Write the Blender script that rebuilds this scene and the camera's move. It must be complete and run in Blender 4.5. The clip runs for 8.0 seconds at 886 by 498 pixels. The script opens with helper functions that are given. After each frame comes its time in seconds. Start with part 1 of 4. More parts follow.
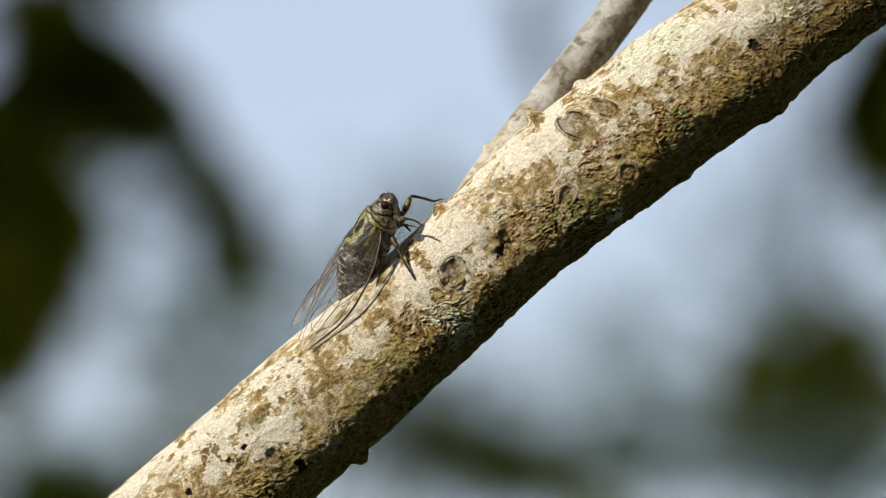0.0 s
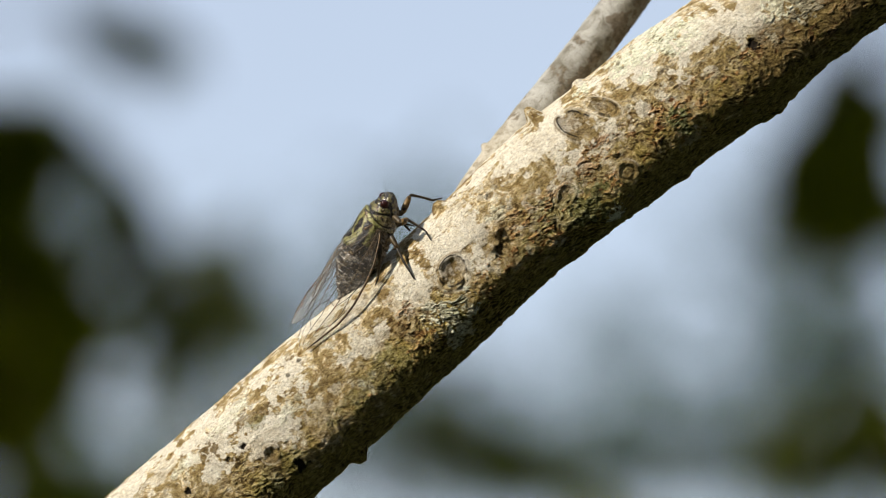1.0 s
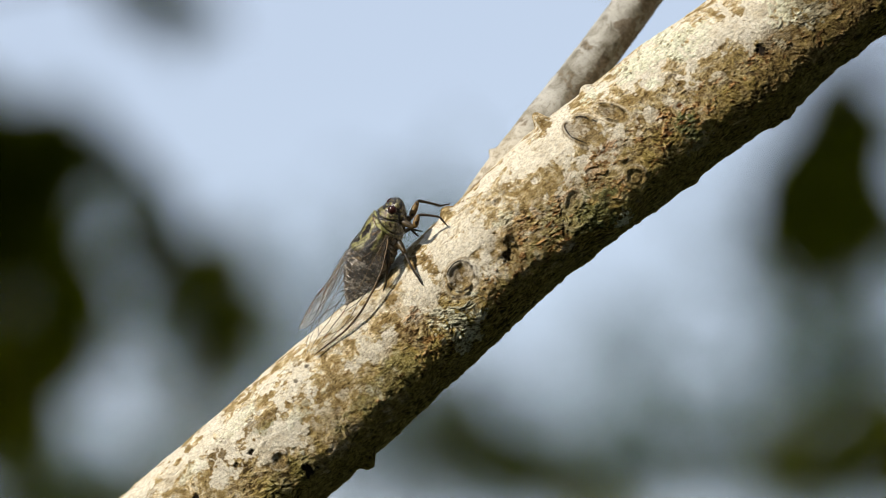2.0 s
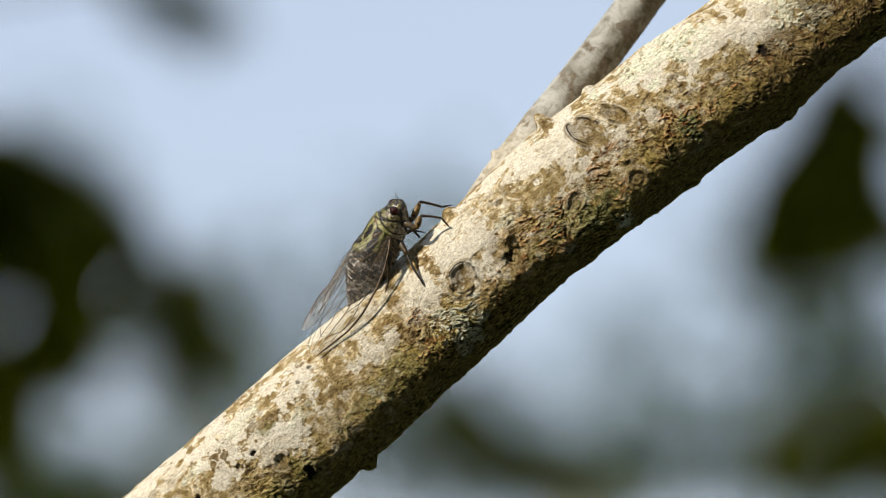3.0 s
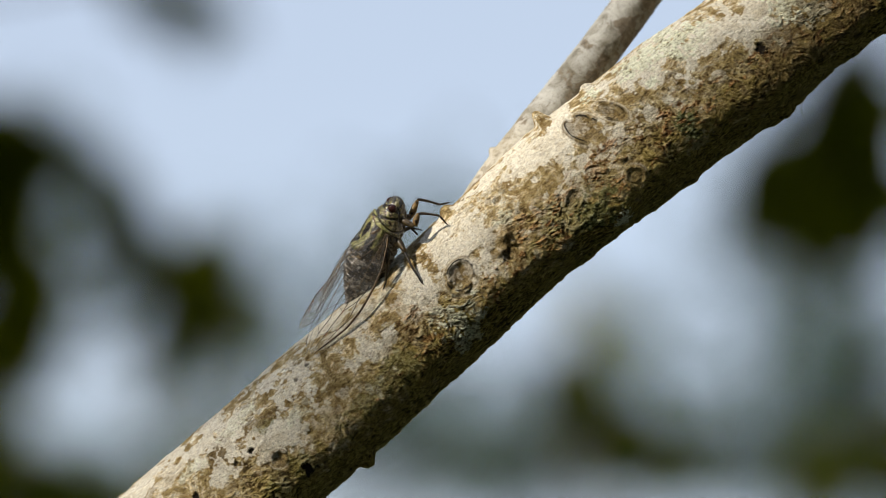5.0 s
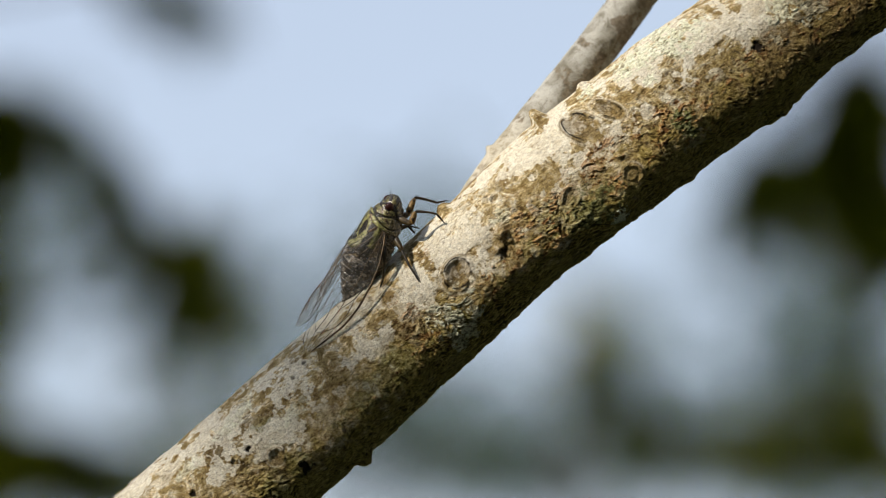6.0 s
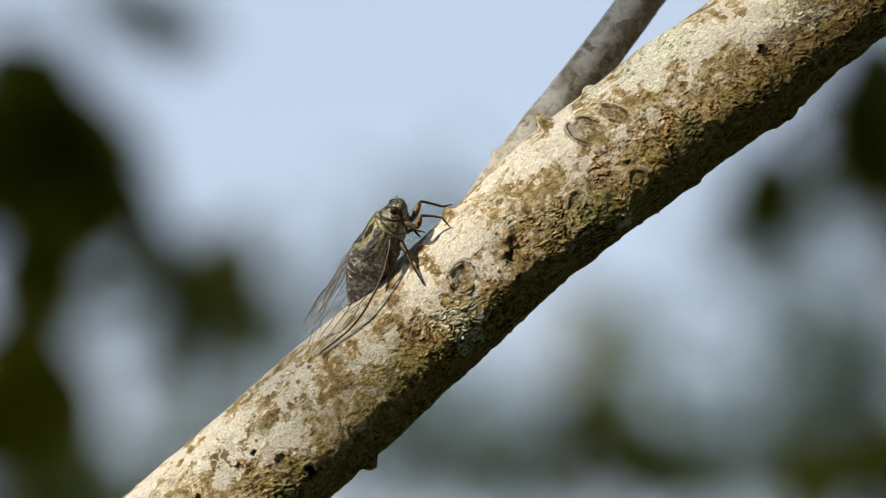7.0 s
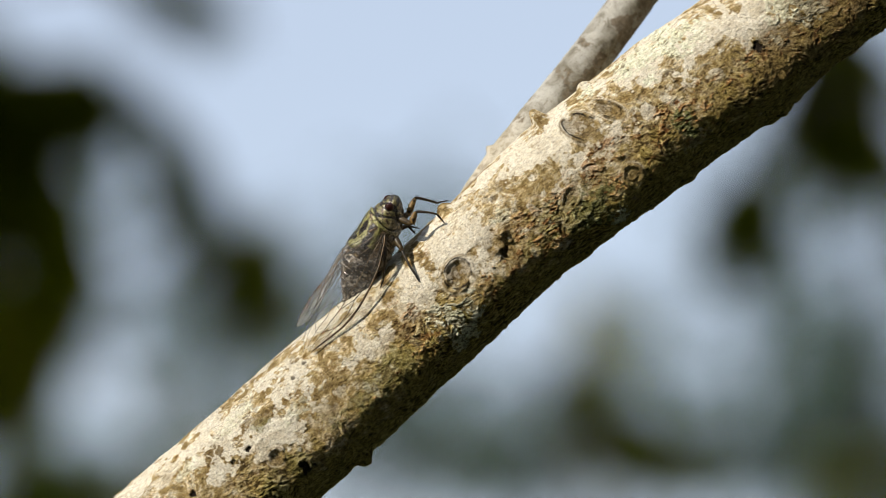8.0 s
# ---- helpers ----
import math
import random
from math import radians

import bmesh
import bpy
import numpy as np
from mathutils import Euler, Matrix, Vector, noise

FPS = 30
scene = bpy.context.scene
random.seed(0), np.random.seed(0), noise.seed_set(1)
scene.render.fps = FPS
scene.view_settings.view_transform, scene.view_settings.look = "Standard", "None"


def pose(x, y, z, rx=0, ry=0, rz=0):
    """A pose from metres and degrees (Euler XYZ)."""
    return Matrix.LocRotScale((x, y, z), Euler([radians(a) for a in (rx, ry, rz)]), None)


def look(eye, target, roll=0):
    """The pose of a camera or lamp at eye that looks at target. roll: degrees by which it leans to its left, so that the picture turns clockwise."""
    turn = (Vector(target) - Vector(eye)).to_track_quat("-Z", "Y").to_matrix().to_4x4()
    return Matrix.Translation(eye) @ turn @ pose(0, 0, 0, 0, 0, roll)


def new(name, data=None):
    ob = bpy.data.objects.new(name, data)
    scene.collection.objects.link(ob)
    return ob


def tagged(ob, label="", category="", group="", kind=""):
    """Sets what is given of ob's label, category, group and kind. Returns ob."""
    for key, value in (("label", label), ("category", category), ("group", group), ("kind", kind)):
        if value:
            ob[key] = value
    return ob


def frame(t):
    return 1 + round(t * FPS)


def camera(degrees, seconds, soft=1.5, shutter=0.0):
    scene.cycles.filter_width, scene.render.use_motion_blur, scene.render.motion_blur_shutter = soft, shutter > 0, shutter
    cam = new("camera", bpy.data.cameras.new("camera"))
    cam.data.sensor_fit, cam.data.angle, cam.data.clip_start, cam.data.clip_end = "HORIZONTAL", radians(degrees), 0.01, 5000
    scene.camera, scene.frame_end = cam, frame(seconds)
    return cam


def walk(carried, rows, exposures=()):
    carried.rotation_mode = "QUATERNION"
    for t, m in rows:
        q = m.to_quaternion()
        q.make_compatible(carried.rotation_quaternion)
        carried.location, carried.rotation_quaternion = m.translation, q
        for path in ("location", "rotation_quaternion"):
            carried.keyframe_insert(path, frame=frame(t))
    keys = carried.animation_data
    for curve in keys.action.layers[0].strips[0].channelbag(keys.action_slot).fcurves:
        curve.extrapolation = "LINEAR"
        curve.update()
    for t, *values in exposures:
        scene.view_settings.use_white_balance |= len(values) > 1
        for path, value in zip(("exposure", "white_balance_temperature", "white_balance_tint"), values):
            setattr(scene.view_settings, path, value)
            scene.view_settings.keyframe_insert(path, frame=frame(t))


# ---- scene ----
MM = 0.001
REACH = 1.2545  # distance from the lens to the branch
TILT = 8.0      # the camera looks up a little
EYE = (0.0, 0.0, 1.7)

cam = camera(10.0, 8.0, soft=0.5)
cam.data.dof.use_dof = True
cam.data.dof.focus_distance = REACH - 0.009
cam.data.dof.aperture_fstop = 7.8

# yaw and pitch of the hand-held camera, degrees from its first aim
AIM = [(0.0, 0.0, 0.0), (0.5, 0.0084, 0.0096), (1.0, -0.0106, -0.0102), (1.5, 0.0530, 0.0392),
       (3.0, 0.1020, 0.0660), (3.5, 0.1330, 0.0840), (4.0, 0.0850, 0.0464), (4.5, 0.0866, 0.0446),
       (6.0, 0.0434, 0.0168), (6.5, 0.0360, 0.0105), (7.0, 0.1066, 0.0614), (7.5, 0.1036, 0.0504), (8.0, 0.0464, 0.0188)]
walk(cam, [(t, pose(*EYE, 90 + TILT + up, 0, turn)) for t, turn, up in AIM])

# the frame in which branch and cicada are laid out: x to the side, y away from the lens, z up, square to the view
PLANE = pose(*EYE, TILT) @ Matrix.Translation((0, REACH, 0))

# ---- light ----
SUN = (PLANE.to_3x3() @ Vector((-0.66, -0.38, 0.62))).normalized()
world = bpy.data.worlds.new("sky")
scene.world = world
world.use_nodes = True
sky = world.node_tree.nodes.new("ShaderNodeTexSky")
sky.sky_type, sky.sun_disc = "NISHITA", False
sky.sun_elevation, sky.sun_rotation = math.asin(SUN.z), math.atan2(SUN.x, SUN.y)
sky.air_density, sky.dust_density, sky.ozone_density = 1.0, 0.6, 2.0
haze = world.node_tree.nodes.new("ShaderNodeMix")   # thin high cloud whitens the blue
haze.data_type = "RGBA"
haze.inputs[0].default_value, haze.inputs[7].default_value = 0.6, (6.0, 6.6, 7.9, 1)
world.node_tree.links.new(sky.outputs["Color"], haze.inputs[6])
world.node_tree.links.new(haze.outputs[2], world.node_tree.nodes["Background"].inputs["Color"])
world.node_tree.nodes["Background"].inputs["Strength"].default_value = 0.12
sun = new("sun", bpy.data.lights.new("sun", "SUN"))
sun.data.energy, sun.data.angle, sun.data.color = 4.7, radians(0.55), (1.0, 0.90, 0.75)
sun.matrix_world = look(SUN * 20, (0, 0, 0))
scene.view_settings.exposure = 0.0


# ---- materials ----
class Nodes:
    """A material under construction."""

    def __init__(self, name, rough=0.7):
        self.mat = bpy.data.materials.new(name)
        self.mat.use_nodes = True
        self.tree = self.mat.node_tree
        self.bsdf = self.tree.nodes["Principled BSDF"]
        self.bsdf.inputs["Roughness"].default_value = rough

    def add(self, kind, **settings):
        node = self.tree.nodes.new(kind)
        for key, value in settings.items():
            setattr(node, key, value)
        return node

    def link(self, a, b):
        self.tree.links.new(a, b)

    def coords(self):
        return self.add("ShaderNodeTexCoord").outputs["Object"]

    def noise(self, scale, detail=6.0, rough=0.6, vector=None, warp=0.0):
        n = self.add("ShaderNodeTexNoise")
        n.inputs["Scale"].default_value, n.inputs["Detail"].default_value = scale, detail
        n.inputs["Roughness"].default_value, n.inputs["Distortion"].default_value = rough, warp
        self.link(vector if vector is not None else self.coords(), n.inputs["Vector"])
        return n.outputs["Fac"]

    def attribute(self, name):
        return self.add("ShaderNodeAttribute", attribute_name=name).outputs["Fac"]

    def ramp(self, fac, stops):
        r = self.add("ShaderNodeValToRGB")
        while len(r.color_ramp.elements) < len(stops):
            r.color_ramp.elements.new(0.5)
        for e, (at, colour) in zip(r.color_ramp.elements, stops):
            e.position, e.color = at, (*colour, 1) if len(colour) == 3 else colour
        self.link(fac, r.inputs["Fac"])
        return r.outputs["Color"]

    def mix(self, fac, a, b, blend="MIX"):
        m = self.add("ShaderNodeMix", data_type="RGBA", blend_type=blend)
        for socket, value in ((m.inputs[0], fac), (m.inputs[6], a), (m.inputs[7], b)):
            if isinstance(value, (int, float)):
                socket.default_value = value
            elif isinstance(value, tuple):
                socket.default_value = (*value, 1)
            else:
                self.link(value, socket)
        return m.outputs[2]

    def math(self, op, a, b=0.0, clamp=False):
        m = self.add("ShaderNodeMath", operation=op, use_clamp=clamp)
        for socket, value in ((m.inputs[0], a), (m.inputs[1], b)):
            if isinstance(value, (int, float)):
                socket.default_value = value
            else:
                self.link(value, socket)
        return m.outputs[0]

    def colour(self, value):
        if isinstance(value, tuple):
            self.bsdf.inputs["Base Color"].default_value = (*value, 1)
        else:
            self.link(value, self.bsdf.inputs["Base Color"])

    def bump(self, height, strength, distance):
        b = self.add("ShaderNodeBump")
        b.inputs["Strength"].default_value, b.inputs["Distance"].default_value = strength, distance
        self.link(height, b.inputs["Height"])
        self.link(b.outputs["Normal"], self.bsdf.inputs["Normal"])


def bark_material():
    """Pale tropical bark; the attributes say where lichen and flakes grow, where mossy tint and stains also carry
    painted shade, and how the crust lies.
    """
    m = Nodes("lichen_bark", 0.9)
    m.bsdf.inputs["Specular IOR Level"].default_value = 0.2
    c = m.coords()
    patch, film, mid = m.noise(150, 9, 0.66, c, 1.6), m.noise(330, 8, 0.66, c, 1.4), m.noise(520, 8, 0.7, c, 1.2)
    speckle, fine, grit = m.noise(900, 6, 0.68, c, 0.8), m.noise(2100, 6, 0.72, c, 0.8), m.noise(5200, 4, 0.7, c)
    crust = m.attribute("crust")
    turn = m.add("ShaderNodeMapping")
    turn.inputs["Rotation"].default_value, turn.inputs["Scale"].default_value = (0, 0.32, 0), (0.34, 1, 1.1)
    m.link(c, turn.inputs["Vector"])
    hatch = m.noise(2300, 6, 0.68, turn.outputs["Vector"], 0.9)
    worn = m.math("ADD", m.math("MULTIPLY", mid, 0.66), m.math("MULTIPLY", crust, 0.34))
    # thin crusts of several lichens lie over the yellowish bark with sharp borders
    base = m.ramp(patch, [(0.40, (0.23, 0.165, 0.075)), (0.45, (0.34, 0.26, 0.13)), (0.49, (0.44, 0.345, 0.19)), (0.505, (0.60, 0.51, 0.35)), (0.56, (0.68, 0.605, 0.455)), (0.575, (0.72, 0.695, 0.61)), (0.64, (0.78, 0.765, 0.70))])
    base = m.mix(0.9, base, m.ramp(film, [(0.39, (0.62, 0.52, 0.37)), (0.44, (0.84, 0.76, 0.62)), (0.465, (1, 1, 1)), (0.55, (1.0, 1.0, 0.99)), (0.57, (1.14, 1.13, 1.11))]), "MULTIPLY")
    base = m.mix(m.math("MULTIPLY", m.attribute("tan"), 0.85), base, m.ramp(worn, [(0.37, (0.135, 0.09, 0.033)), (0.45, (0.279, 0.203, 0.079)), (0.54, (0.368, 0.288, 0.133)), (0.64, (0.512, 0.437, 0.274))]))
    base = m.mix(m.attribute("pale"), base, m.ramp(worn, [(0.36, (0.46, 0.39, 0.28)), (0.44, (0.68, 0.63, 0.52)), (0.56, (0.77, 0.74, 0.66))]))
    base = m.mix(m.math("MULTIPLY", m.attribute("moss_shade"), 0.95), base, m.ramp(worn, [(0.37, (0.075, 0.054, 0.012)), (0.45, (0.205, 0.155, 0.038)), (0.54, (0.36, 0.28, 0.082)), (0.66, (0.54, 0.44, 0.19))]))
    base = m.mix(m.attribute("lichen"), base, m.ramp(worn, [(0.36, (0.28, 0.27, 0.17)), (0.43, (0.64, 0.65, 0.51)), (0.53, (0.80, 0.82, 0.70))]))
    base = m.mix(m.attribute("green"), base, m.ramp(worn, [(0.36, (0.05, 0.054, 0.017)), (0.5, (0.144, 0.153, 0.051)), (0.64, (0.304, 0.324, 0.183))]))
    base = m.mix(m.attribute("orange"), base, m.ramp(worn, [(0.36, (0.207, 0.09, 0.028)), (0.5, (0.4, 0.211, 0.075)), (0.64, (0.528, 0.348, 0.183))]))
    base = m.mix(m.math("MULTIPLY", m.attribute("stain_shade"), 0.85), base, m.ramp(worn, [(0.36, (0.05, 0.032, 0.013)), (0.5, (0.144, 0.099, 0.042)), (0.64, (0.279, 0.211, 0.112))]))
    base = m.mix(m.attribute("dark"), base, (0.018, 0.013, 0.009))
    base = m.mix(0.7, base, m.ramp(speckle, [(0.33, (0.34, 0.27, 0.18)), (0.39, (0.95, 0.92, 0.87)), (0.5, (1, 1, 1)), (0.64, (1.1, 1.1, 1.09))]), "MULTIPLY")
    base = m.mix(0.7, base, m.ramp(fine, [(0.36, (0.30, 0.25, 0.18)), (0.44, (0.92, 0.90, 0.86)), (0.52, (1.08, 1.08, 1.08)), (0.64, (1.32, 1.32, 1.3))]), "MULTIPLY")
    base = m.mix(0.35, base, m.ramp(grit, [(0.34, (0.5, 0.46, 0.40)), (0.5, (1, 1, 1)), (0.66, (1.25, 1.25, 1.23))]), "MULTIPLY")
    base = m.mix(0.55, base, m.ramp(crust, [(0.15, (0.45, 0.38, 0.29)), (0.40, (1, 1, 1)), (0.7, (1.25, 1.25, 1.2))]), "MULTIPLY")
    lined = m.math("SUBTRACT", 1.0, m.math("MULTIPLY", m.attribute("pale"), 0.45))
    base = m.mix(m.math("MULTIPLY", lined, 0.9), base, m.ramp(hatch, [(0.36, (0.34, 0.28, 0.2)), (0.43, (0.93, 0.91, 0.87)), (0.52, (1.16, 1.16, 1.12)), (0.62, (1.32, 1.32, 1.28))]), "MULTIPLY")
    m.colour(base)
    rise = m.math("ADD", m.math("MULTIPLY", grit, 0.2), m.math("ADD", m.math("MULTIPLY", mid, 0.7), m.math("MULTIPLY", fine, 0.6)))
    m.bump(m.math("ADD", rise, m.math("MULTIPLY", m.math("MULTIPLY", hatch, lined), 0.8)), 0.9, 0.0007)
    return m.mat


def limb_material():
    """Smooth grey-beige bark of the younger limb, with thin dark vein lines and lichen film."""
    m = Nodes("grey_bark", 0.85)
    m.bsdf.inputs["Specular IOR Level"].default_value = 0.25
    c = m.coords()
    broad, mid, fine = m.noise(150, 7, 0.65, c, 1.0), m.noise(480, 8, 0.7, c, 1.2), m.noise(2200, 5, 0.7, c)
    base = m.ramp(broad, [(0.38, (0.19, 0.18, 0.145)), (0.45, (0.29, 0.28, 0.245)), (0.51, (0.37, 0.365, 0.335)), (0.60, (0.45, 0.445, 0.41))])
    # darker tint below, with shade put into the colour
    base = m.mix(m.math("MULTIPLY", m.attribute("moss_shade"), 0.8), base, m.ramp(mid, [(0.36, (0.10, 0.09, 0.055)), (0.5, (0.20, 0.18, 0.13)), (0.64, (0.33, 0.31, 0.25))]))
    base = m.mix(m.attribute("tan"), base, m.ramp(mid, [(0.38, (0.24, 0.18, 0.10)), (0.46, (0.54, 0.47, 0.34)), (0.60, (0.68, 0.62, 0.50))]))
    base = m.mix(m.attribute("stain_shade"), base, m.ramp(mid, [(0.36, (0.07, 0.05, 0.028)), (0.6, (0.21, 0.165, 0.11))]))
    base = m.mix(0.7, base, m.ramp(fine, [(0.34, (0.6, 0.58, 0.55)), (0.46, (1, 1, 1)), (0.66, (1.1, 1.1, 1.1))]), "MULTIPLY")
    m.colour(base)
    m.bump(m.math("ADD", mid, m.math("MULTIPLY", fine, 0.4)), 0.5, 0.0004)
    return m.mat


def leaf_material(name, dark, mid, light, scale=30, gloss=0.45, sheer=0.55):
    m = Nodes(name, gloss)
    m.bsdf.inputs["Specular IOR Level"].default_value = 0.08
    info = m.add("ShaderNodeObjectInfo")
    c = m.coords()
    col = m.ramp(m.noise(scale, 4, 0.6, c), [(0.3, dark), (0.55, mid), (0.75, light)])
    col = m.mix(m.math("MULTIPLY", info.outputs["Random"], 0.5), col, mid)
    m.colour(col)
    m.bump(m.noise(scale * 6, 3, 0.5, c), 0.3, 0.002)
    glow = m.add("ShaderNodeBsdfTranslucent")       # daylight through the blade
    m.link(m.mix(1.0, col, (1.5, 1.45, 0.35), "MULTIPLY"), glow.inputs["Color"])
    blend = m.add("ShaderNodeMixShader")
    blend.inputs["Fac"].default_value = sheer
    m.link(m.bsdf.outputs[0], blend.inputs[1])
    m.link(glow.outputs[0], blend.inputs[2])
    m.link(blend.outputs[0], m.tree.nodes["Material Output"].inputs["Surface"])
    return m.mat


BARK = bark_material()
GREY_BARK = limb_material()
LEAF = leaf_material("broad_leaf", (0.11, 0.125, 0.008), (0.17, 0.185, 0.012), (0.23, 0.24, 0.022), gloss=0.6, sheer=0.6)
# brighter copy of the broad leaf, with sunlight put into its colour
LIT_LEAF = leaf_material("sun_tinted_leaf", (0.22, 0.22, 0.016), (0.32, 0.32, 0.026), (0.40, 0.39, 0.05), gloss=0.6)
FAR_LEAF = leaf_material("far_foliage", (0.022, 0.044, 0.011), (0.038, 0.072, 0.019), (0.06, 0.10, 0.03), 3.0, 0.65, 0.3)
TRUNK = Nodes("trunk_bark", 0.9)
TRUNK.colour(TRUNK.ramp(TRUNK.noise(14, 6, 0.65), [(0.3, (0.07, 0.05, 0.032)), (0.6, (0.17, 0.13, 0.09)), (0.8, (0.27, 0.23, 0.17))]))
TRUNK.bump(TRUNK.noise(40, 6, 0.7), 0.7, 0.02)
TRUNK = TRUNK.mat


# ---- shape tools ----
def lattice(ix, iy, iz, seed):
    """A fixed pseudo-random value from 0 to 1 for each whole place."""
    h = (ix * 374761393 + iy * 668265263 + iz * 2147483647 + seed * 1274126177) & 0xFFFFFFFF
    h = ((h ^ (h >> 13)) * 1274126177) & 0xFFFFFFFF
    h = ((h ^ (h >> 16)) * 2246822519) & 0xFFFFFFFF
    return ((h ^ (h >> 15)) & 0xFFFFFF) / float(0xFFFFFF)


def smooth_noise(x, y, z, seed=0):
    """Value noise, -1 to 1."""
    fx, fy, fz = np.floor(x), np.floor(y), np.floor(z)
    ix, iy, iz = fx.astype(np.int64), fy.astype(np.int64), fz.astype(np.int64)
    u, v, w = x - fx, y - fy, z - fz
    u, v, w = (q * q * q * (q * (q * 6 - 15) + 10) for q in (u, v, w))
    total = 0.0
    for dx in (0, 1):
        for dy in (0, 1):
            for dz in (0, 1):
                weight = (u if dx else 1 - u) * (v if dy else 1 - v) * (w if dz else 1 - w)
                total = total + weight * lattice(ix + dx, iy + dy, iz + dz, seed)
    return total * 2 - 1


def fbm(x, y, z, octaves=4, gain=0.5, seed=0):
    total, size = 0.0, 1.0
    for k in range(octaves):
        total = total + size * smooth_noise(x * 2 ** k, y * 2 ** k, z * 2 ** k, seed + 17 * k)
        size *= gain
    return total


def step(a, b, v):
    q = np.clip((v - a) / (b - a), 0, 1)
    return q * q * (3 - 2 * q)


def grid_mesh(name, points, closed=True):
    """A quad sheet from an array of rows of points, closed round each row."""
    rows, n = points.shape[:2]
    i, j = np.meshgrid(np.arange(rows - 1), np.arange(n if closed else n - 1), indexing="ij")
    k = (j + 1) % n
    faces = np.stack([i * n + j, i * n + k, (i + 1) * n + k, (i + 1) * n + j], -1).reshape(-1, 4)
    me = bpy.data.meshes.new(name)
    me.vertices.add(rows * n)
    me.vertices.foreach_set("co", points.reshape(-1).astype(np.float32))
    me.loops.add(faces.size)
    me.loops.foreach_set("vertex_index", faces.reshape(-1).astype(np.int32))
    me.polygons.add(len(faces))
    me.polygons.foreach_set("loop_start", np.arange(0, faces.size, 4, dtype=np.int32))
    me.update(calc_edges=True)
    me.polygons.foreach_set("use_smooth", np.ones(len(faces), dtype=bool))
    me.validate()
    return me


def attribute(me, name, values):
    me.attributes.new(name, "FLOAT", "POINT").data.foreach_set("value", np.clip(values, 0, 1).reshape(-1).astype(np.float32))


def smooth(bm):
    for f in bm.faces:
        f.smooth = True
    return bm


def part(name, bm, material, parent=None, label=""):
    """Links a bmesh or a mesh as one object, under a thing or a part of it."""
    me = bm
    if isinstance(bm, bmesh.types.BMesh):
        me = bpy.data.meshes.new(name)
        bmesh.ops.recalc_face_normals(bm, faces=bm.faces)
        bm.to_mesh(me)
        bm.free()
    if not me.materials:
        me.materials.append(material)
    ob = new(name, me)
    ob.parent = parent
    return tagged(ob, label)


def tube(points, radii, sides=8):
    """A tapered round stem through the points."""
    pts = [Vector(p) for p in points]
    rows = []
    for i, p in enumerate(pts):
        way = (pts[min(i + 1, len(pts) - 1)] - pts[max(i - 1, 0)]).normalized()
        a = way.orthogonal().normalized()
        if rows:
            a = (last - way * last.dot(way)).normalized()
        last = a
        b = way.cross(a)
        rows.append([tuple(p + float(radii[i]) * (a * math.cos(q) + b * math.sin(q))) for q in np.linspace(0, 2 * math.pi, sides, endpoint=False)])
    return np.array(rows)


# ---- the branch ----
# along the branch (mm): the middle's height over the axis and the radius
MAIN = np.array([(-2830, 40, 40), (-1200, 20, 27), (-330, -6, 18.5), (-200, -9.5, 17), (-100, -10.2, 16.5), (-55, -10.0, 16.6), (-25, -8.8, 16.2), (-8, -8.0, 15.9),
                 (6, -7.3, 15.7), (20, -6.8, 16.3), (35, -6.8, 17.1), (52, -7.6, 17.2), (68, -8.1, 17.4), (84, -9.9, 17.4),
                 (100, -10.3, 16.5), (125, -10.5, 16.9), (200, -11, 16.5), (400, -8, 13), (700, 20, 8), (1033, 70, 0.6)])


def terrace(v, levels, edge=0.75):
    """Layers with steep rims, like lifting flakes."""
    q = v * levels
    return (np.floor(q) + step(edge, 1.0, q - np.floor(q))) / levels


def bark_relief(x, y, z, s):
    """Relief of the bark: swellings (mm), and between -1 and 1 plates, wrinkles, flakes in layers, and where it is rough."""
    swell = 0.4 * fbm(x / 26, y / 26, z / 26, 2, 0.5, 3)
    wx, wz = 1.3 * fbm(x / 5, y / 5, z / 5, 2, 0.6, 5), 1.3 * fbm(x / 5, y / 5, z / 5, 2, 0.6, 7)
    x, z, y = x + wx, z + wz, y + 0.5 * (wx - wz)
    plates = fbm(x / 4.0, y / 3.0, z / 3.0, 3, 0.6, 11)
    wrinkle = 1 - 2.4 * np.abs(fbm((x - 0.3 * z) / 1.25, y / 0.5, (z + 0.3 * x) / 0.5, 2, 0.6, 23))
    flake = terrace(fbm((x - 0.3 * z) / 1.1, y / 0.52, (z + 0.3 * x) / 0.52, 3, 0.62, 29), 4)
    rough = step(-0.25, 0.5, fbm(x / 14, y / 14, z / 14, 3, 0.5, 31))
    return swell, plates, wrinkle, flake, rough


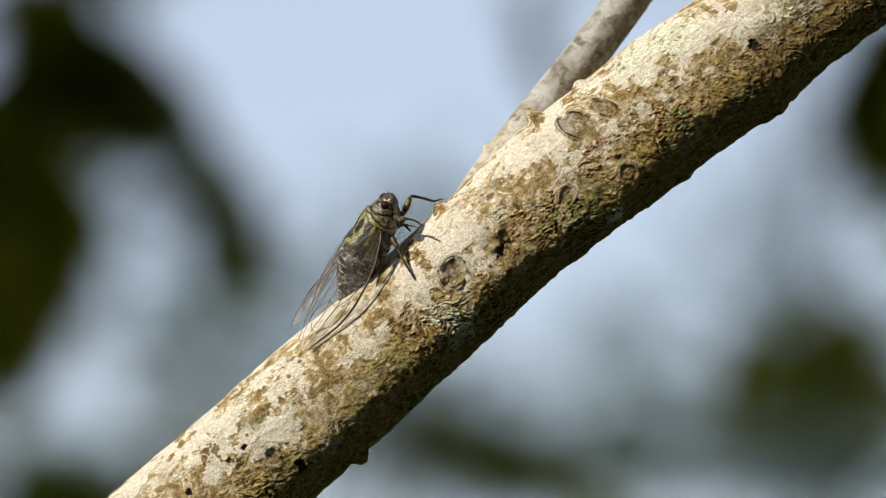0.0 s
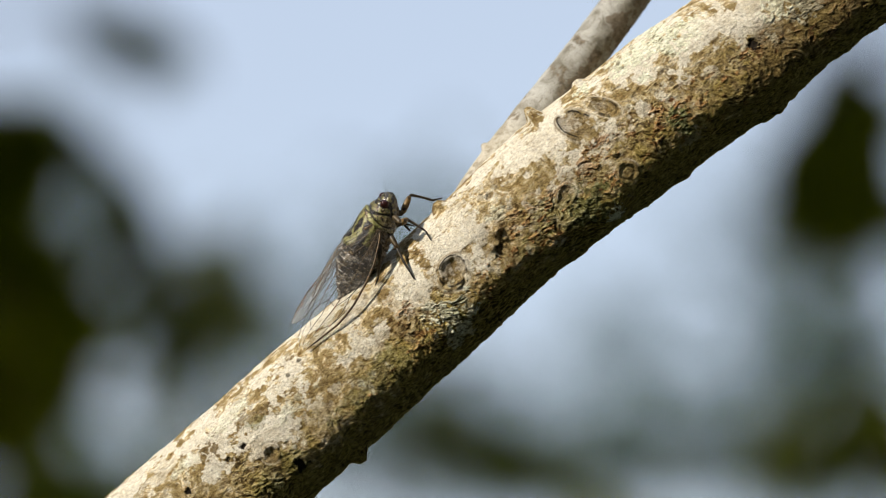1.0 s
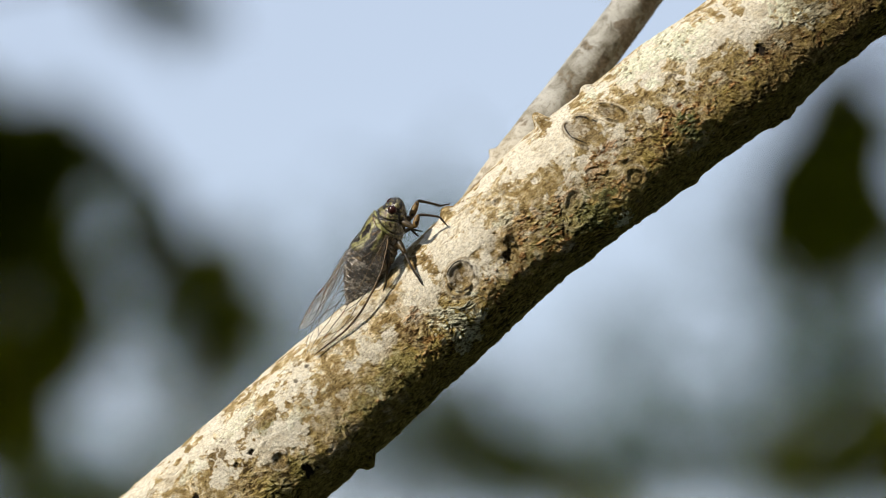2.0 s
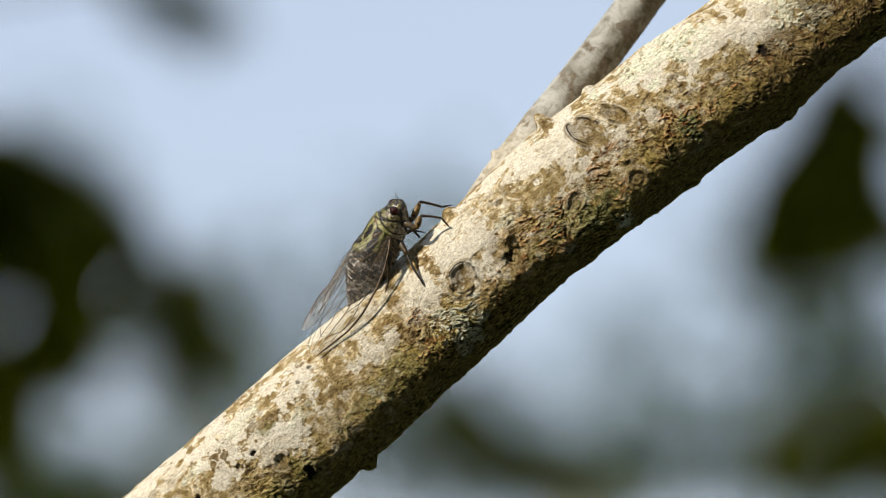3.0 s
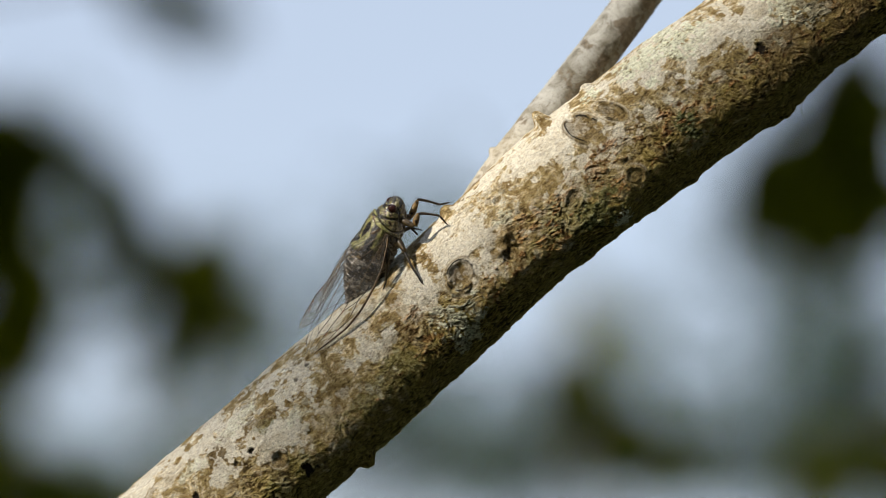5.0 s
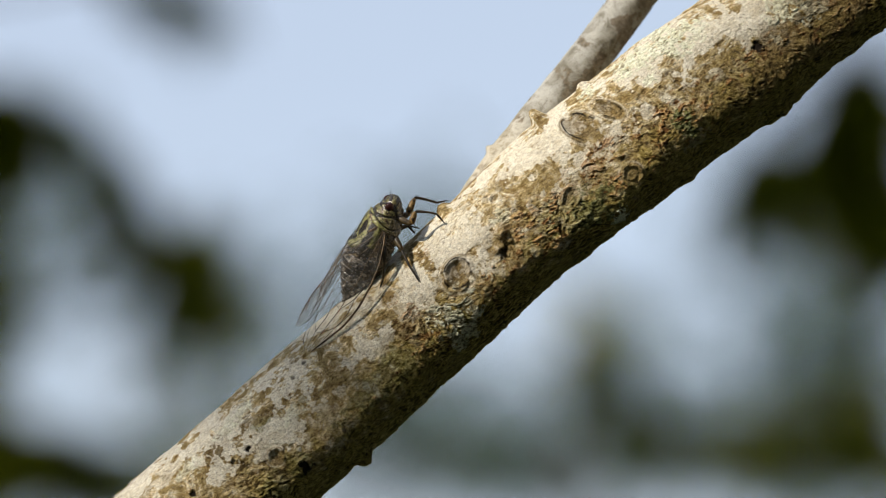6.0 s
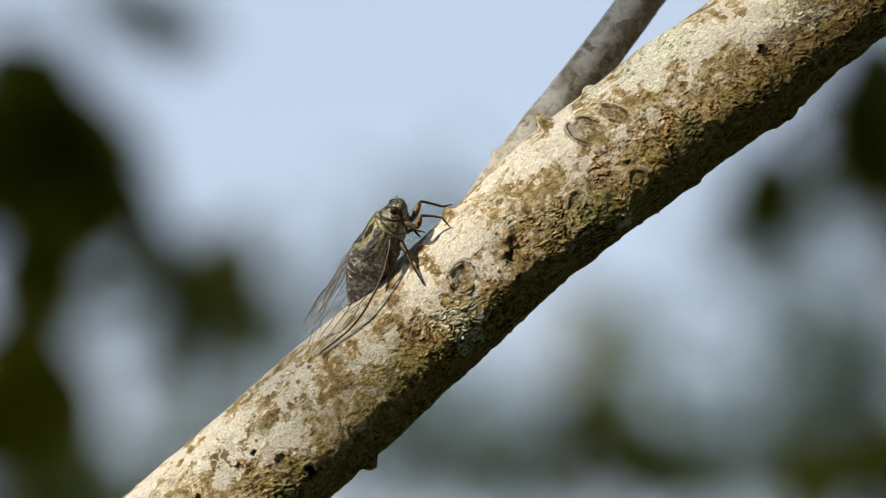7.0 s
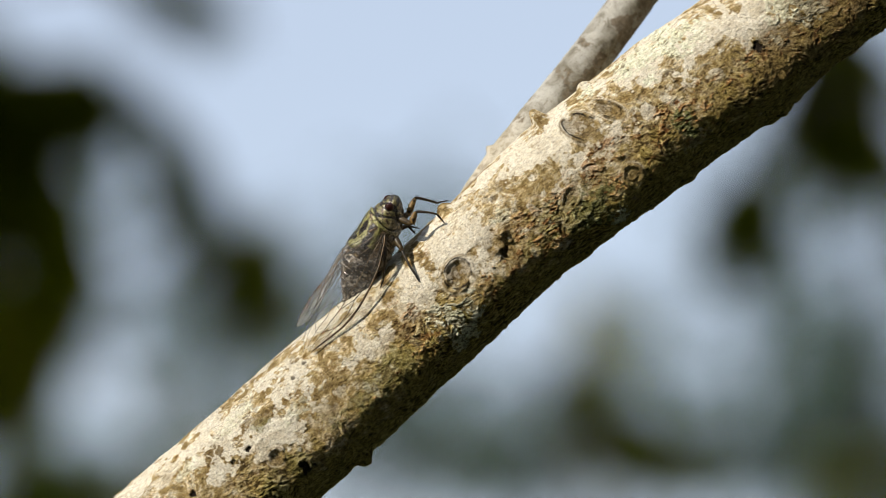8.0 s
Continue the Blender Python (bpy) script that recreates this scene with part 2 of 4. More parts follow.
def main_branch():
    holder = tagged(new("tree_branch"), "pale tan bark branch with lichen, mossy shade-tinted underside and old twig scars", "branch")
    holder.matrix_world = PLANE @ pose(0, 0, 0, 0, -40, 0)
    LOWER, UPPER = -123 - 2700 * np.linspace(1, 0, 90) ** 2, 133 + 900 * np.linspace(0, 1, 70) ** 1.5
    s = np.concatenate([LOWER, np.linspace(-122, 132, 1560), UPPER])
    phi = np.radians(np.concatenate([np.linspace(-18, 198, 400), np.linspace(201, 338, 40)]))
    c, r = np.interp(s, MAIN[:, 0], MAIN[:, 1])[:, None], np.interp(s, MAIN[:, 0], MAIN[:, 2])[:, None]
    kernel = np.hanning(61) / np.hanning(61).sum()
    for a in (c, r):
        a[90:-70, 0] = np.convolve(np.pad(a[90:-70, 0], 30, "edge"), kernel, "valid")
    S, PHI = np.meshgrid(s, phi, indexing="ij")
    X, Y, Z = S, -r * np.sin(PHI), r * np.cos(PHI) + c
    swell, plates, wrinkle, flake, rough = bark_relief(X, Y, Z, S)
    face = np.sin(PHI) > -0.2
    W = r * np.cos(PHI) + c

    def spot(s0, w0, a, b=None, turn=0.0, edge=0.35, seed=1, size=2.5, ragged=0.35):
        """A ragged patch on the near side, of half-lengths a along and b across the bark, in mm."""
        b = b or a
        c0, r0 = np.interp(s0, MAIN[:, 0], MAIN[:, 1]), np.interp(s0, MAIN[:, 0], MAIN[:, 2])
        p0 = math.acos(max(-1, min(1, (w0 - c0) / r0)))
        u, v = S - s0, (p0 - PHI) * r
        u, v = u * math.cos(turn) + v * math.sin(turn), v * math.cos(turn) - u * math.sin(turn)
        d = np.sqrt((u / a) ** 2 + (v / b) ** 2)
        near = d < 2.5
        n = np.zeros_like(d)
        if ragged:
            n[near] = fbm(X[near] / size, Y[near] / size, Z[near] / size, 5, 0.68, 100 + seed)
        return (1 - step(1 - edge, 1 + edge, d + ragged * n)) * face, d, u, v

    zero = np.zeros_like(S)
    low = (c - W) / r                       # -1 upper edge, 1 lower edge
    patchy = fbm(X / 11, Y / 11, Z / 11, 4, 0.55, 41)
    speck = fbm(X / 2.6, Y / 2.6, Z / 2.6, 4, 0.6, 43)
    flakes = fbm(X / 1.5, Y / 0.9, Z / 0.9, 3, 0.6, 47)
    # mossy olive that deepens towards the underside; part of it is painted shade
    moss_shade = step(0.05, 0.62, low + 0.30 * patchy + 0.30 * speck)
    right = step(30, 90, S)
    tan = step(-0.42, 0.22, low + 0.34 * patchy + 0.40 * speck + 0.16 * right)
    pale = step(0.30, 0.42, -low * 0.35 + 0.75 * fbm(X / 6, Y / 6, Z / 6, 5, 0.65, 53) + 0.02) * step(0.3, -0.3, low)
    lichen, green, stain_shade, dark = zero.copy(), zero.copy(), zero.copy(), zero.copy()
    band = np.exp(-((low - 0.22) / 0.35) ** 2)
    orange = 0.85 * step(0.42, 0.62, flakes * 0.65 + 0.5 * fbm(X / 7, Y / 7, Z / 7, 3, 0.5, 59)) * band * step(-60, 20, S)
    stain_shade = np.maximum(stain_shade, step(0.55, 0.85, speck + 0.4 * patchy) * step(0.6, -0.2, low) * 0.4)
    fleck = fbm(X / 1.7, Y / 1.0, Z / 1.0, 4, 0.62, 49)
    stain_shade = np.maximum(stain_shade, step(0.5, 0.62, fleck + 0.25 * patchy) * step(0.7, 0.0, low) * 0.4)
    tan = np.maximum(tan, step(0.15, 0.55, fbm(X / 2.2, Y / 1.3, Z / 1.3, 4, 0.62, 51)) * 0.55)
    height, scarred = zero.copy(), zero.copy()
    lobes = fbm(X / 1.3, Y / 1.3, Z / 1.3, 3, 0.6, 57)

    # patches of growth, brown marks and painted shade: along, height, half-lengths, strength
    layers = {"lichen": lichen, "pale": pale, "green": green, "stain_shade": stain_shade, "dark": dark, "orange": orange, "tan": tan}
    seeds = iter(range(99))

    def grow(kind, *patches):
        for s0, w0, a, b, much in patches:
            m = spot(s0, w0, a, b, 0.0, 0.12 if a > 1.6 else 0.22, next(seeds), max(0.8, a * 0.6), 0.6 if a > 1.6 else 0.5)[0] * much
            if kind == "lichen":
                m = m * step(-0.50, -0.32, lobes)
            if kind == "orange":
                m = m * step(-0.05, 0.45, flakes)
            np.maximum(layers[kind], m, out=layers[kind])
            height[:] += {"lichen": 0.20 * m * (0.6 + 0.6 * flake), "green": 0.20 * m * (0.6 + 0.6 * flake), "dark": -0.5 * m, "pale": 0.18 * m}.get(kind, 0)

    grow("lichen", (71.5, 5.6, 9.0, 5.6, 1.0), (78, 3.0, 5.0, 4.0, 0.7), (62, 7.0, 4.5, 3.0, 0.8), (-7.8, -12.4, 5.2, 4.8, 0.85), (-10, -17.5, 4.2, 3.4, 0.55),
         (38, -19.2, 2.0, 2.2, 1.0), (51.8, 7.4, 2.2, 2.0, 1.0), (104.8, -8.0, 7.5, 5.5, 0.75), (15.5, -2.0, 2.2, 1.6, 0.6), (-83, 0, 4, 2, 0.5), (-66, 2.0, 8, 2.4, 0.5), (-52, -6.0, 5, 2, 0.4))
    grow("pale", (-59.6, -8.6, 4.6, 4.0, 1.0), (3.8, -1.0, 6.6, 7.2, 1.0), (84, 0.0, 5.5, 4.5, 0.9), (96, -3.0, 5.5, 4.0, 0.8), (-46.5, 1.9, 3.8, 2.8, 1.0), (64, -17.5, 3.0, 2.2, 0.55),
         (-15, -3.5, 5, 3, 0.5), (-30, 2, 9, 2.5, 0.6), (5.5, 4.0, 7, 3.0, 0.6), (-66, -8.5, 3.2, 2.2, 0.8), (-69, 1.0, 5, 2.6, 0.7), (-88, 2.0, 6, 2.6, 0.7), (-12, -5.5, 3.5, 2.6, 0.8))
    grow("green", (35.5, -14.5, 5.0, 3.6, 0.8), (64.4, -12.8, 2.7, 3.0, 0.95), (-27, -13.5, 12, 3.4, 0.45), (26, -11, 8, 3.0, 0.4), (-66, -16, 6, 3.0, 0.4), (-62, -3.0, 4, 1.4, 0.5))
    grow("stain_shade", (-75, -1.6, 5.2, 3.6, 1.0), (-63, -2.0, 5.5, 1.6, 0.7), (-46.9, 3.0, 1.5, 1.2, 0.95), (-64.5, -11.4, 2.0, 1.7, 0.85), (-100, 2, 6, 3, 0.5), (-90, -9, 6, 3.5, 0.6),
         # the first three here also paint shade on the right end's lower flank
         (95, -16, 9, 5, 0.75), (113, -14, 13, 7, 0.75), (80, -18, 7, 4, 0.5), (22, 4.5, 5, 2.2, 0.5), (33, 5.0, 4, 2.4, 0.55), (-20, -8.5, 4, 1.4, 0.5))
    # dark spots and pits; the shade inside the pits is painted near-black
    grow("dark", (-44.6, 1.2, 0.6, 0.5, 0.8), (-49, 0.2, 0.5, 0.5, 0.7), (-68.6, -5.7, 0.75, 0.6, 1.0), (-73.4, -6.0, 0.7, 0.5, 0.9), (-85.8, -5.5, 0.9, 0.75, 1.0), (-60.4, -17.5, 1.7, 1.3, 1.0), (90.4, -10.8, 1.3, 1.2, 1.0))
    grow("tan", (25.5, -5.5, 9, 2.4, 0.75), (-27, 3.5, 4, 1.6, 0.5), (60, -3.0, 10, 5, 0.6), (30, 0.5, 8, 4, 0.5))
    grow("orange", (60, -9.3, 6.0, 1.5, 0.9), (44, -5.2, 7.5, 1.6, 0.75), (86, -11.5, 6, 1.8, 0.8), (75, -9.0, 5, 1.5, 0.7), (-20, -13.5, 6, 1.4, 0.6), (-37, -15.6, 1.7, 0.8, 0.95), (22, -6, 8, 1.8, 0.55), (-18, -5, 3.5, 2.6, 0.6), (-5, 3, 2, 1.2, 0.5), (64, -12.0, 9, 2.0, 0.7))
    for keep in (moss_shade, tan, orange):
        keep *= 1 - 0.85 * lichen
        if keep is not orange:
            keep *= 1 - 0.9 * np.clip(pale - 0.35, 0, 0.65) / 0.65
    stain_shade *= 1 - 0.8 * np.clip(pale - 0.5, 0, 0.5) / 0.5
    # old twig scars: a raised rim round a sunken wrinkled eye
    for k, (s0, w0, a, b, turn, rim, sink) in enumerate([
            (-1.6, -6.0, 3.9, 3.3, 0.3, 0.6, 0.6), (44.7, 2.0, 3.2, 5.6, 0.35, 0.6, 0.6), (52.4, 1.2, 1.9, 4.2, 0.45, 0.6, 0.9),
            (46.7, -14.2, 2.4, 2.2, 0.0, 0.5, 0.1), (31.5, -9.5, 2.6, 2.0, 0.3, 0.45, 0.1), (-64.4, -11.6, 2.0, 1.8, 0.0, 0.4, 0.5), (17.2, 2.5, 1.1, 1.0, 0.0, 0.3, 0.4)]):
        m, d, u, v = spot(s0, w0, a, b, turn, 0.25, 60 + k, 1.2, 0.12)
        np.maximum(scarred, (d < 1.3) * 1.0, out=scarred)
        tone = (1.5 if k == 0 else 1.35) if w0 > -8 else 0.45
        swirl = np.cos(d * 13 + np.arctan2(v, u + 0.3 * a) + 2.5 * speck)
        broken = step(-0.5, 0.5, fbm(X / 2.2, Y / 2.2, Z / 2.2, 2, 0.6, 140 + k) + 0.5 * v / b)
        height += (rim * broken * np.exp(-((d - 1.0 - 0.1 * speck) / 0.2) ** 2) - sink * np.exp(-(d / 0.75) ** 4) + 0.06 * swirl * (d < 0.95)) * face
        for keep in (moss_shade, orange):
            keep *= 1 - 0.8 * (d < 1.05)
        np.maximum(stain_shade, np.clip(0.85 * np.exp(-(d / 0.75) ** 4) * (0.65 + 0.45 * swirl) * tone + 0.9 * broken * np.exp(-((d - 1.18) / 0.09) ** 2), 0, 1) * face, out=stain_shade)
        np.maximum(stain_shade, 0.45 * tone * (d < 0.9) * face, out=stain_shade)
        np.maximum(dark, 0.85 * tone * broken * np.exp(-((d - 0.98 + 0.06 * speck) / 0.075) ** 2) * face, out=dark)
        np.maximum(pale, 0.6 * np.exp(-((d - 1.3) / 0.14) ** 2) * face, out=pale)
    # the broken stub with its dark hollow, lumps on both edges
    for k, (s0, w0, a, b, tall) in enumerate([
            (12.9, -5.2, 2.0, 1.9, 1.9), (9.4, -7.8, 1.3, 1.0, 0.8), (13.4, -7.9, 0.9, 0.9, 0.8), (38.2, 9.9, 2.0, 2.6, 3.3), (51.7, 9.0, 2.2, 2.2, 1.5), (5.9, 8.0, 2.2, 2.6, 1.8),
            (-48.5, -25.8, 2.4, 2.0, 2.4), (57.6, -24.7, 2.0, 2.2, 0.9), (-50, -20.3, 0.8, 0.8, 0.8), (90.8, -19.2, 1.2, 1.4, 0.8), (64, -16.8, 1.6, 1.2, 0.5), (84.5, -27.0, 5, 3, 0.9),
            (71, 8.4, 9, 3, 0.5), (-36.8, -15.6, 1.6, 0.8, 0.5), (-33, -14.8, 1.4, 0.7, 0.45), (47, -9.3, 0.7, 0.7, 0.6)]):
        m, d, u, v = spot(s0, w0, a, b, 0.0, 0.4, 80 + k, 1.5, 0.25)
        height += tall * np.exp(-(d / 0.85) ** 3) * (face | (np.abs(low) > 0.8))
    # the hollow is sunk, and the shade under the stub painted dark
    m, d, u, v = spot(10.8, -9.4, 1.4, 1.0, 0.5, 0.35, 97, 0.9, 0.5)
    height -= 1.0 * m
    np.maximum(dark, 0.75 * m, out=dark)
    m, d, u, v = spot(10.8, -5.8, 4.8, 4.2, 0.0, 0.4, 98, 2.0, 0.4)
    np.maximum(stain_shade, 0.45 * m, out=stain_shade)

    calm = 1 - 0.7 * np.clip(pale, 0, 1)
    coarse = 0.3 + 0.7 * np.clip(tan + moss_shade + orange + lichen, 0, 1)
    detail = calm * coarse * (1 - 0.6 * scarred) * (0.06 * wrinkle + 0.12 * flake) * (0.55 + 0.7 * rough)
    keel = np.interp(S, [-110, -60, -20, 10, 25, 38, 50, 64, 80, 92, 110], [118, 119, 117, 115, 121, 131, 121, 116, 121, 124, 127]) + 4 * fbm(S / 38, 0 * S, 0 * S + 3.3, 2, 0.5, 61)      # a blunt edge runs along the lower flank
    height += (2.2 + 0.05 * (keel - 116)) * np.exp(-((np.degrees(PHI) - keel) / 20) ** 2)
    knobs = 0.45 * np.clip(fbm(X / 2.4, Y / 2.4, Z / 2.4, 3, 0.55, 63), 0, 1) * step(0.1, 0.7, low)
    R = swell + 0.2 * plates * (0.5 + 0.5 * coarse) + knobs + detail + 0.45 * orange * (0.5 + 0.6 * flake) + height
    crust = 0.5 + 3.2 * detail + 0.4 * orange * flake
    R = R * np.clip((1033 - S) / 300, 0, 1)
    P = np.stack([S, -(r + R) * np.sin(PHI), (r + R) * np.cos(PHI) + c], -1) * MM
    me = grid_mesh("wood", P)
    for name, v in (("moss_shade", moss_shade), ("tan", tan), ("pale", pale), ("lichen", lichen), ("green", green), ("orange", orange), ("stain_shade", stain_shade), ("dark", dark), ("crust", crust)):
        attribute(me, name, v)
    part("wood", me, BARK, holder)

    # the smaller fork that leaves the far side of the branch
    t = np.linspace(0, 1, 620)
    fs = np.interp(t, [0, 0.1, 0.35, 1.0], [2, 20, 62, 190])
    fw = np.interp(t, [0, 0.1, 0.35, 1.0], [-0.5, 5.3, 14.7, 46])
    fy = np.interp(t, [0, 0.1, 0.35, 1.0], [1.0, 9.0, 17.0, 36])
    fr = np.interp(t, [0, 0.1, 0.35, 1.0], [6.0, 6.2, 5.25, 4.3])
    kernel = np.hanning(121) / np.hanning(121).sum()
    fs, fw, fy, fr = (np.convolve(np.concatenate([2 * a[0] - a[60:0:-1], a, 2 * a[-1] - a[-2:-62:-1]]), kernel, "valid") for a in (fs, fw, fy, fr))
    centre = np.stack([fs, fy, fw], -1)
    way = np.gradient(centre, axis=0)
    way /= np.linalg.norm(way, axis=1)[:, None]
    up = np.cross(np.array([0.0, 1, 0]), way)
    up *= -1 if up[100, 2] < 0 else 1
    up /= np.linalg.norm(up, axis=1)[:, None]
    side = np.cross(way, up)
    side *= -1 if side[100, 1] > 0 else 1
    ang = np.linspace(0, 2 * math.pi, 120, endpoint=False)
    out = up[:, None] * np.cos(ang)[None, :, None] + side[:, None] * np.sin(ang)[None, :, None]
    P = centre[:, None] + out * fr[:, None, None]
    X, Y, Z = P[..., 0], P[..., 1], P[..., 2]
    swell, plates, wrinkle, flake, rough = bark_relief(X + 300, Y, Z, X)
    lump = 1.2 * np.exp(-(((X - 24.5) / 1.0) ** 2 + ((np.cos(ang)[None] - 1) / 0.06) ** 2))
    P = P + out * (0.45 * swell + 0.10 * plates + 0.05 * wrinkle + 0.03 * flake + lump)[..., None]
    me = grid_mesh("fork", P * MM)
    mottle = fbm(X / 5, Y / 5, Z / 5, 4, 0.6, 71)
    vein = step(0.09, 0.01, np.abs(fbm(X / 3.5, Y / 3.5, Z / 3.5, 3, 0.5, 73))) * step(-0.2, 0.3, mottle)
    # the limb's lower side, where the painted shade goes
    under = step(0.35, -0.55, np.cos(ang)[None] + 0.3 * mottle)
    for name, v in (("moss_shade", 0.8 * under), ("tan", 0.6 * step(45, 22, X)), ("pale", 0.25 * step(0.0, 0.5, -mottle)), ("lichen", 0.2 + 0.4 * step(-0.1, 0.5, fbm(X / 9, Y / 9, Z / 9, 3, 0.5, 77))),
                    ("green", 0 * X), ("orange", 0 * X), ("stain_shade", np.maximum(0.6 * vein, 0.8 * step(0.4, 0.6, mottle + 0.6 * under))), ("dark", 0 * X), ("crust", 0.5 + 0.2 * flake)):
        attribute(me, name, v + 0 * X)
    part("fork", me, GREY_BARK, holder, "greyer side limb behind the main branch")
    return holder


main_branch()


# ---- the cicada ----
# its space: x towards the head, z out of its back, y away from the lens; millimetres below
PERCH = PLANE @ Matrix.Translation((-18.06 * MM, -6.0 * MM, 1.54 * MM)) @ pose(0, 0, 0, 0, -58, 0)
TRUNK_TURN = pose(0, 0, 0, 12, 0, 0) @ pose(0, 0, 0, 0, 0, -7)


def shell_material():
    m = Nodes("mottled_shell", 0.36)
    c = m.coords()
    mottle, fine = m.noise(1700, 7, 0.7, c, 0.8), m.noise(4200, 4, 0.7, c)
    base = m.ramp(mottle, [(0.40, (0.012, 0.008, 0.005)), (0.48, (0.05, 0.032, 0.018)), (0.55, (0.20, 0.14, 0.075)), (0.64, (0.42, 0.33, 0.20))])
    base = m.mix(m.attribute("green"), base, m.ramp(mottle, [(0.36, (0.07, 0.065, 0.02)), (0.45, (0.24, 0.235, 0.07)), (0.62, (0.42, 0.41, 0.17))]))
    base = m.mix(m.attribute("black"), base, m.ramp(fine, [(0.4, (0.006, 0.005, 0.005)), (0.7, (0.03, 0.023, 0.02))]))
    base = m.mix(m.attribute("frost"), base, m.ramp(fine, [(0.4, (0.16, 0.13, 0.11)), (0.6, (0.62, 0.57, 0.50))]))
    m.colour(base)
    m.bsdf.inputs["Coat Weight"].default_value, m.bsdf.inputs["Coat Roughness"].default_value = 0.4, 0.2
    m.bump(m.math("ADD", mottle, m.math("MULTIPLY", fine, 0.5)), 0.6, 0.00025)
    m.link(m.ramp(fine, [(0.3, (0.16,) * 3), (0.7, (0.40,) * 3)]), m.bsdf.inputs["Roughness"])
    return m.mat


def leg_material(name, dark, light):
    m = Nodes(name, 0.42)
    m.bsdf.inputs["Specular IOR Level"].default_value = 0.35
    c = m.coords()
    m.colour(m.ramp(m.noise(900, 6, 0.7, c, 0.8), [(0.44, dark), (0.56, light)]))
    m.bump(m.noise(3000, 3, 0.6, c), 0.4, 0.0001)
    return m.mat


def membrane_material(name, thin, thick):
    m = Nodes(name, 0.25)
    c = m.coords()
    film = m.noise(260, 3, 0.5, c, 0.8)
    m.colour(m.ramp(film, [(0.35, (0.34, 0.33, 0.32)), (0.65, (0.60, 0.59, 0.57))]))
    m.bsdf.inputs["Specular IOR Level"].default_value = 0.5
    m.bump(m.noise(420, 3, 0.5, c), 0.25, 0.0006)
    clear = m.add("ShaderNodeBsdfTransparent")
    clear.inputs["Color"].default_value = (0.93, 0.93, 0.92, 1)
    blend = m.add("ShaderNodeMixShader")
    m.link(m.ramp(film, [(0.3, (thin,) * 3), (0.7, (thick,) * 3)]), blend.inputs["Fac"])
    m.link(clear.outputs[0], blend.inputs[1])
    m.link(m.bsdf.outputs[0], blend.inputs[2])
    m.link(blend.outputs[0], m.tree.nodes["Material Output"].inputs["Surface"])
    return m.mat


SHELL = shell_material()
DARK_LEG = leg_material("dark_leg", (0.012, 0.010, 0.008), (0.055, 0.040, 0.024))
GOLD_LEG = leg_material("golden_leg", (0.012, 0.008, 0.004), (0.20, 0.12, 0.035))
OLIVE_LEG = leg_material("olive_leg", (0.018, 0.013, 0.007), (0.085, 0.060, 0.028))
VEIN = leg_material("wing_vein", (0.012, 0.009, 0.007), (0.06, 0.04, 0.024))
COSTA = leg_material("wing_edge", (0.03, 0.018, 0.008), (0.14, 0.085, 0.035))
PALE_VEIN = leg_material("pale_vein", (0.05, 0.032, 0.018), (0.19, 0.135, 0.075))
SPOT = leg_material("wing_spot", (0.16, 0.055, 0.015), (0.34, 0.13, 0.04))
MEMBRANE = membrane_material("wing_membrane", 0.02, 0.09)
# milkier copy for the far wings; the sky's sheen is put into its film
SHEEN_MEMBRANE = membrane_material("sheen_wing_membrane", 0.18, 0.42)
EYE_SHELL = leg_material("eye", (0.022, 0.007, 0.006), (0.045, 0.014, 0.012))
EYE_SHELL.node_tree.nodes["Principled BSDF"].inputs["Roughness"].default_value = 0.12

# stations along the body: back, belly, half-width
BODY = np.array([(-16.4, -1.6, -2.0, 0.2), (-15.0, -0.6, -3.0, 1.1), (-12.2, 1.7, -4.0, 2.6), (-9, 3.8, -4.8, 4.0), (-6.5, 5.1, -5.3, 4.9), (-4.3, 5.4, -5.5, 5.3), (-2, 5.6, -5.4, 5.5),
                 (0, 5.3, -5.2, 5.6), (2, 5.5, -4.8, 5.7), (4, 5.7, -4.3, 5.5), (6, 5.6, -3.6, 5.0), (8, 4.9, -2.7, 4.5), (9.5, 4.3, -2.0, 4.0), (11, 3.9, -1.2, 3.7), (12.4, 3.3, -0.2, 2.6), (13.2, 2.5, 1.0, 1.0), (13.4, 2.0, 1.6, 0.2)])


def body_piece(name, x0, x1, rows, swell, holder, label=""):
    """A stretch of the body between two stations. swell(x, angle) gives extra height in mm and the masks."""
    xs = np.linspace(x0, x1, rows)
    ang = np.linspace(0, 2 * math.pi, 96, endpoint=False)
    X, A = np.meshgrid(xs, ang, indexing="ij")
    top, low, half = (np.interp(X, BODY[:, 0], BODY[:, k]) for k in (1, 2, 3))
    mid, tall = (top + low) / 2, (top - low) / 2
    cz, sy = np.cos(A), -np.sin(A)
    extra, masks = swell(X, A, mid + tall * cz)
    bulge = 1 + 0.06 * np.abs(np.sin(2 * A))
    Y, Z = half * bulge * sy + extra * sy, mid + tall * bulge * cz + extra * cz
    if x0 > -15:
        Y[0], Z[0] = Y[0] * 0.55, mid[0] + (Z[0] - mid[0]) * 0.55
    if x1 < 13:
        Y[-1], Z[-1] = Y[-1] * 0.55, mid[-1] + (Z[-1] - mid[-1]) * 0.55
    me = grid_mesh(name, np.stack([X, Y, Z], -1) * MM)
    for key in ("green", "black", "frost"):
        attribute(me, key, masks.get(key, 0) + 0 * X)
    ob = part(name, me, SHELL, holder, label)
    ob.matrix_local = TRUNK_TURN
    return ob


def ridge(v, at, wide):
    return np.exp(-((v - at) / wide) ** 2)


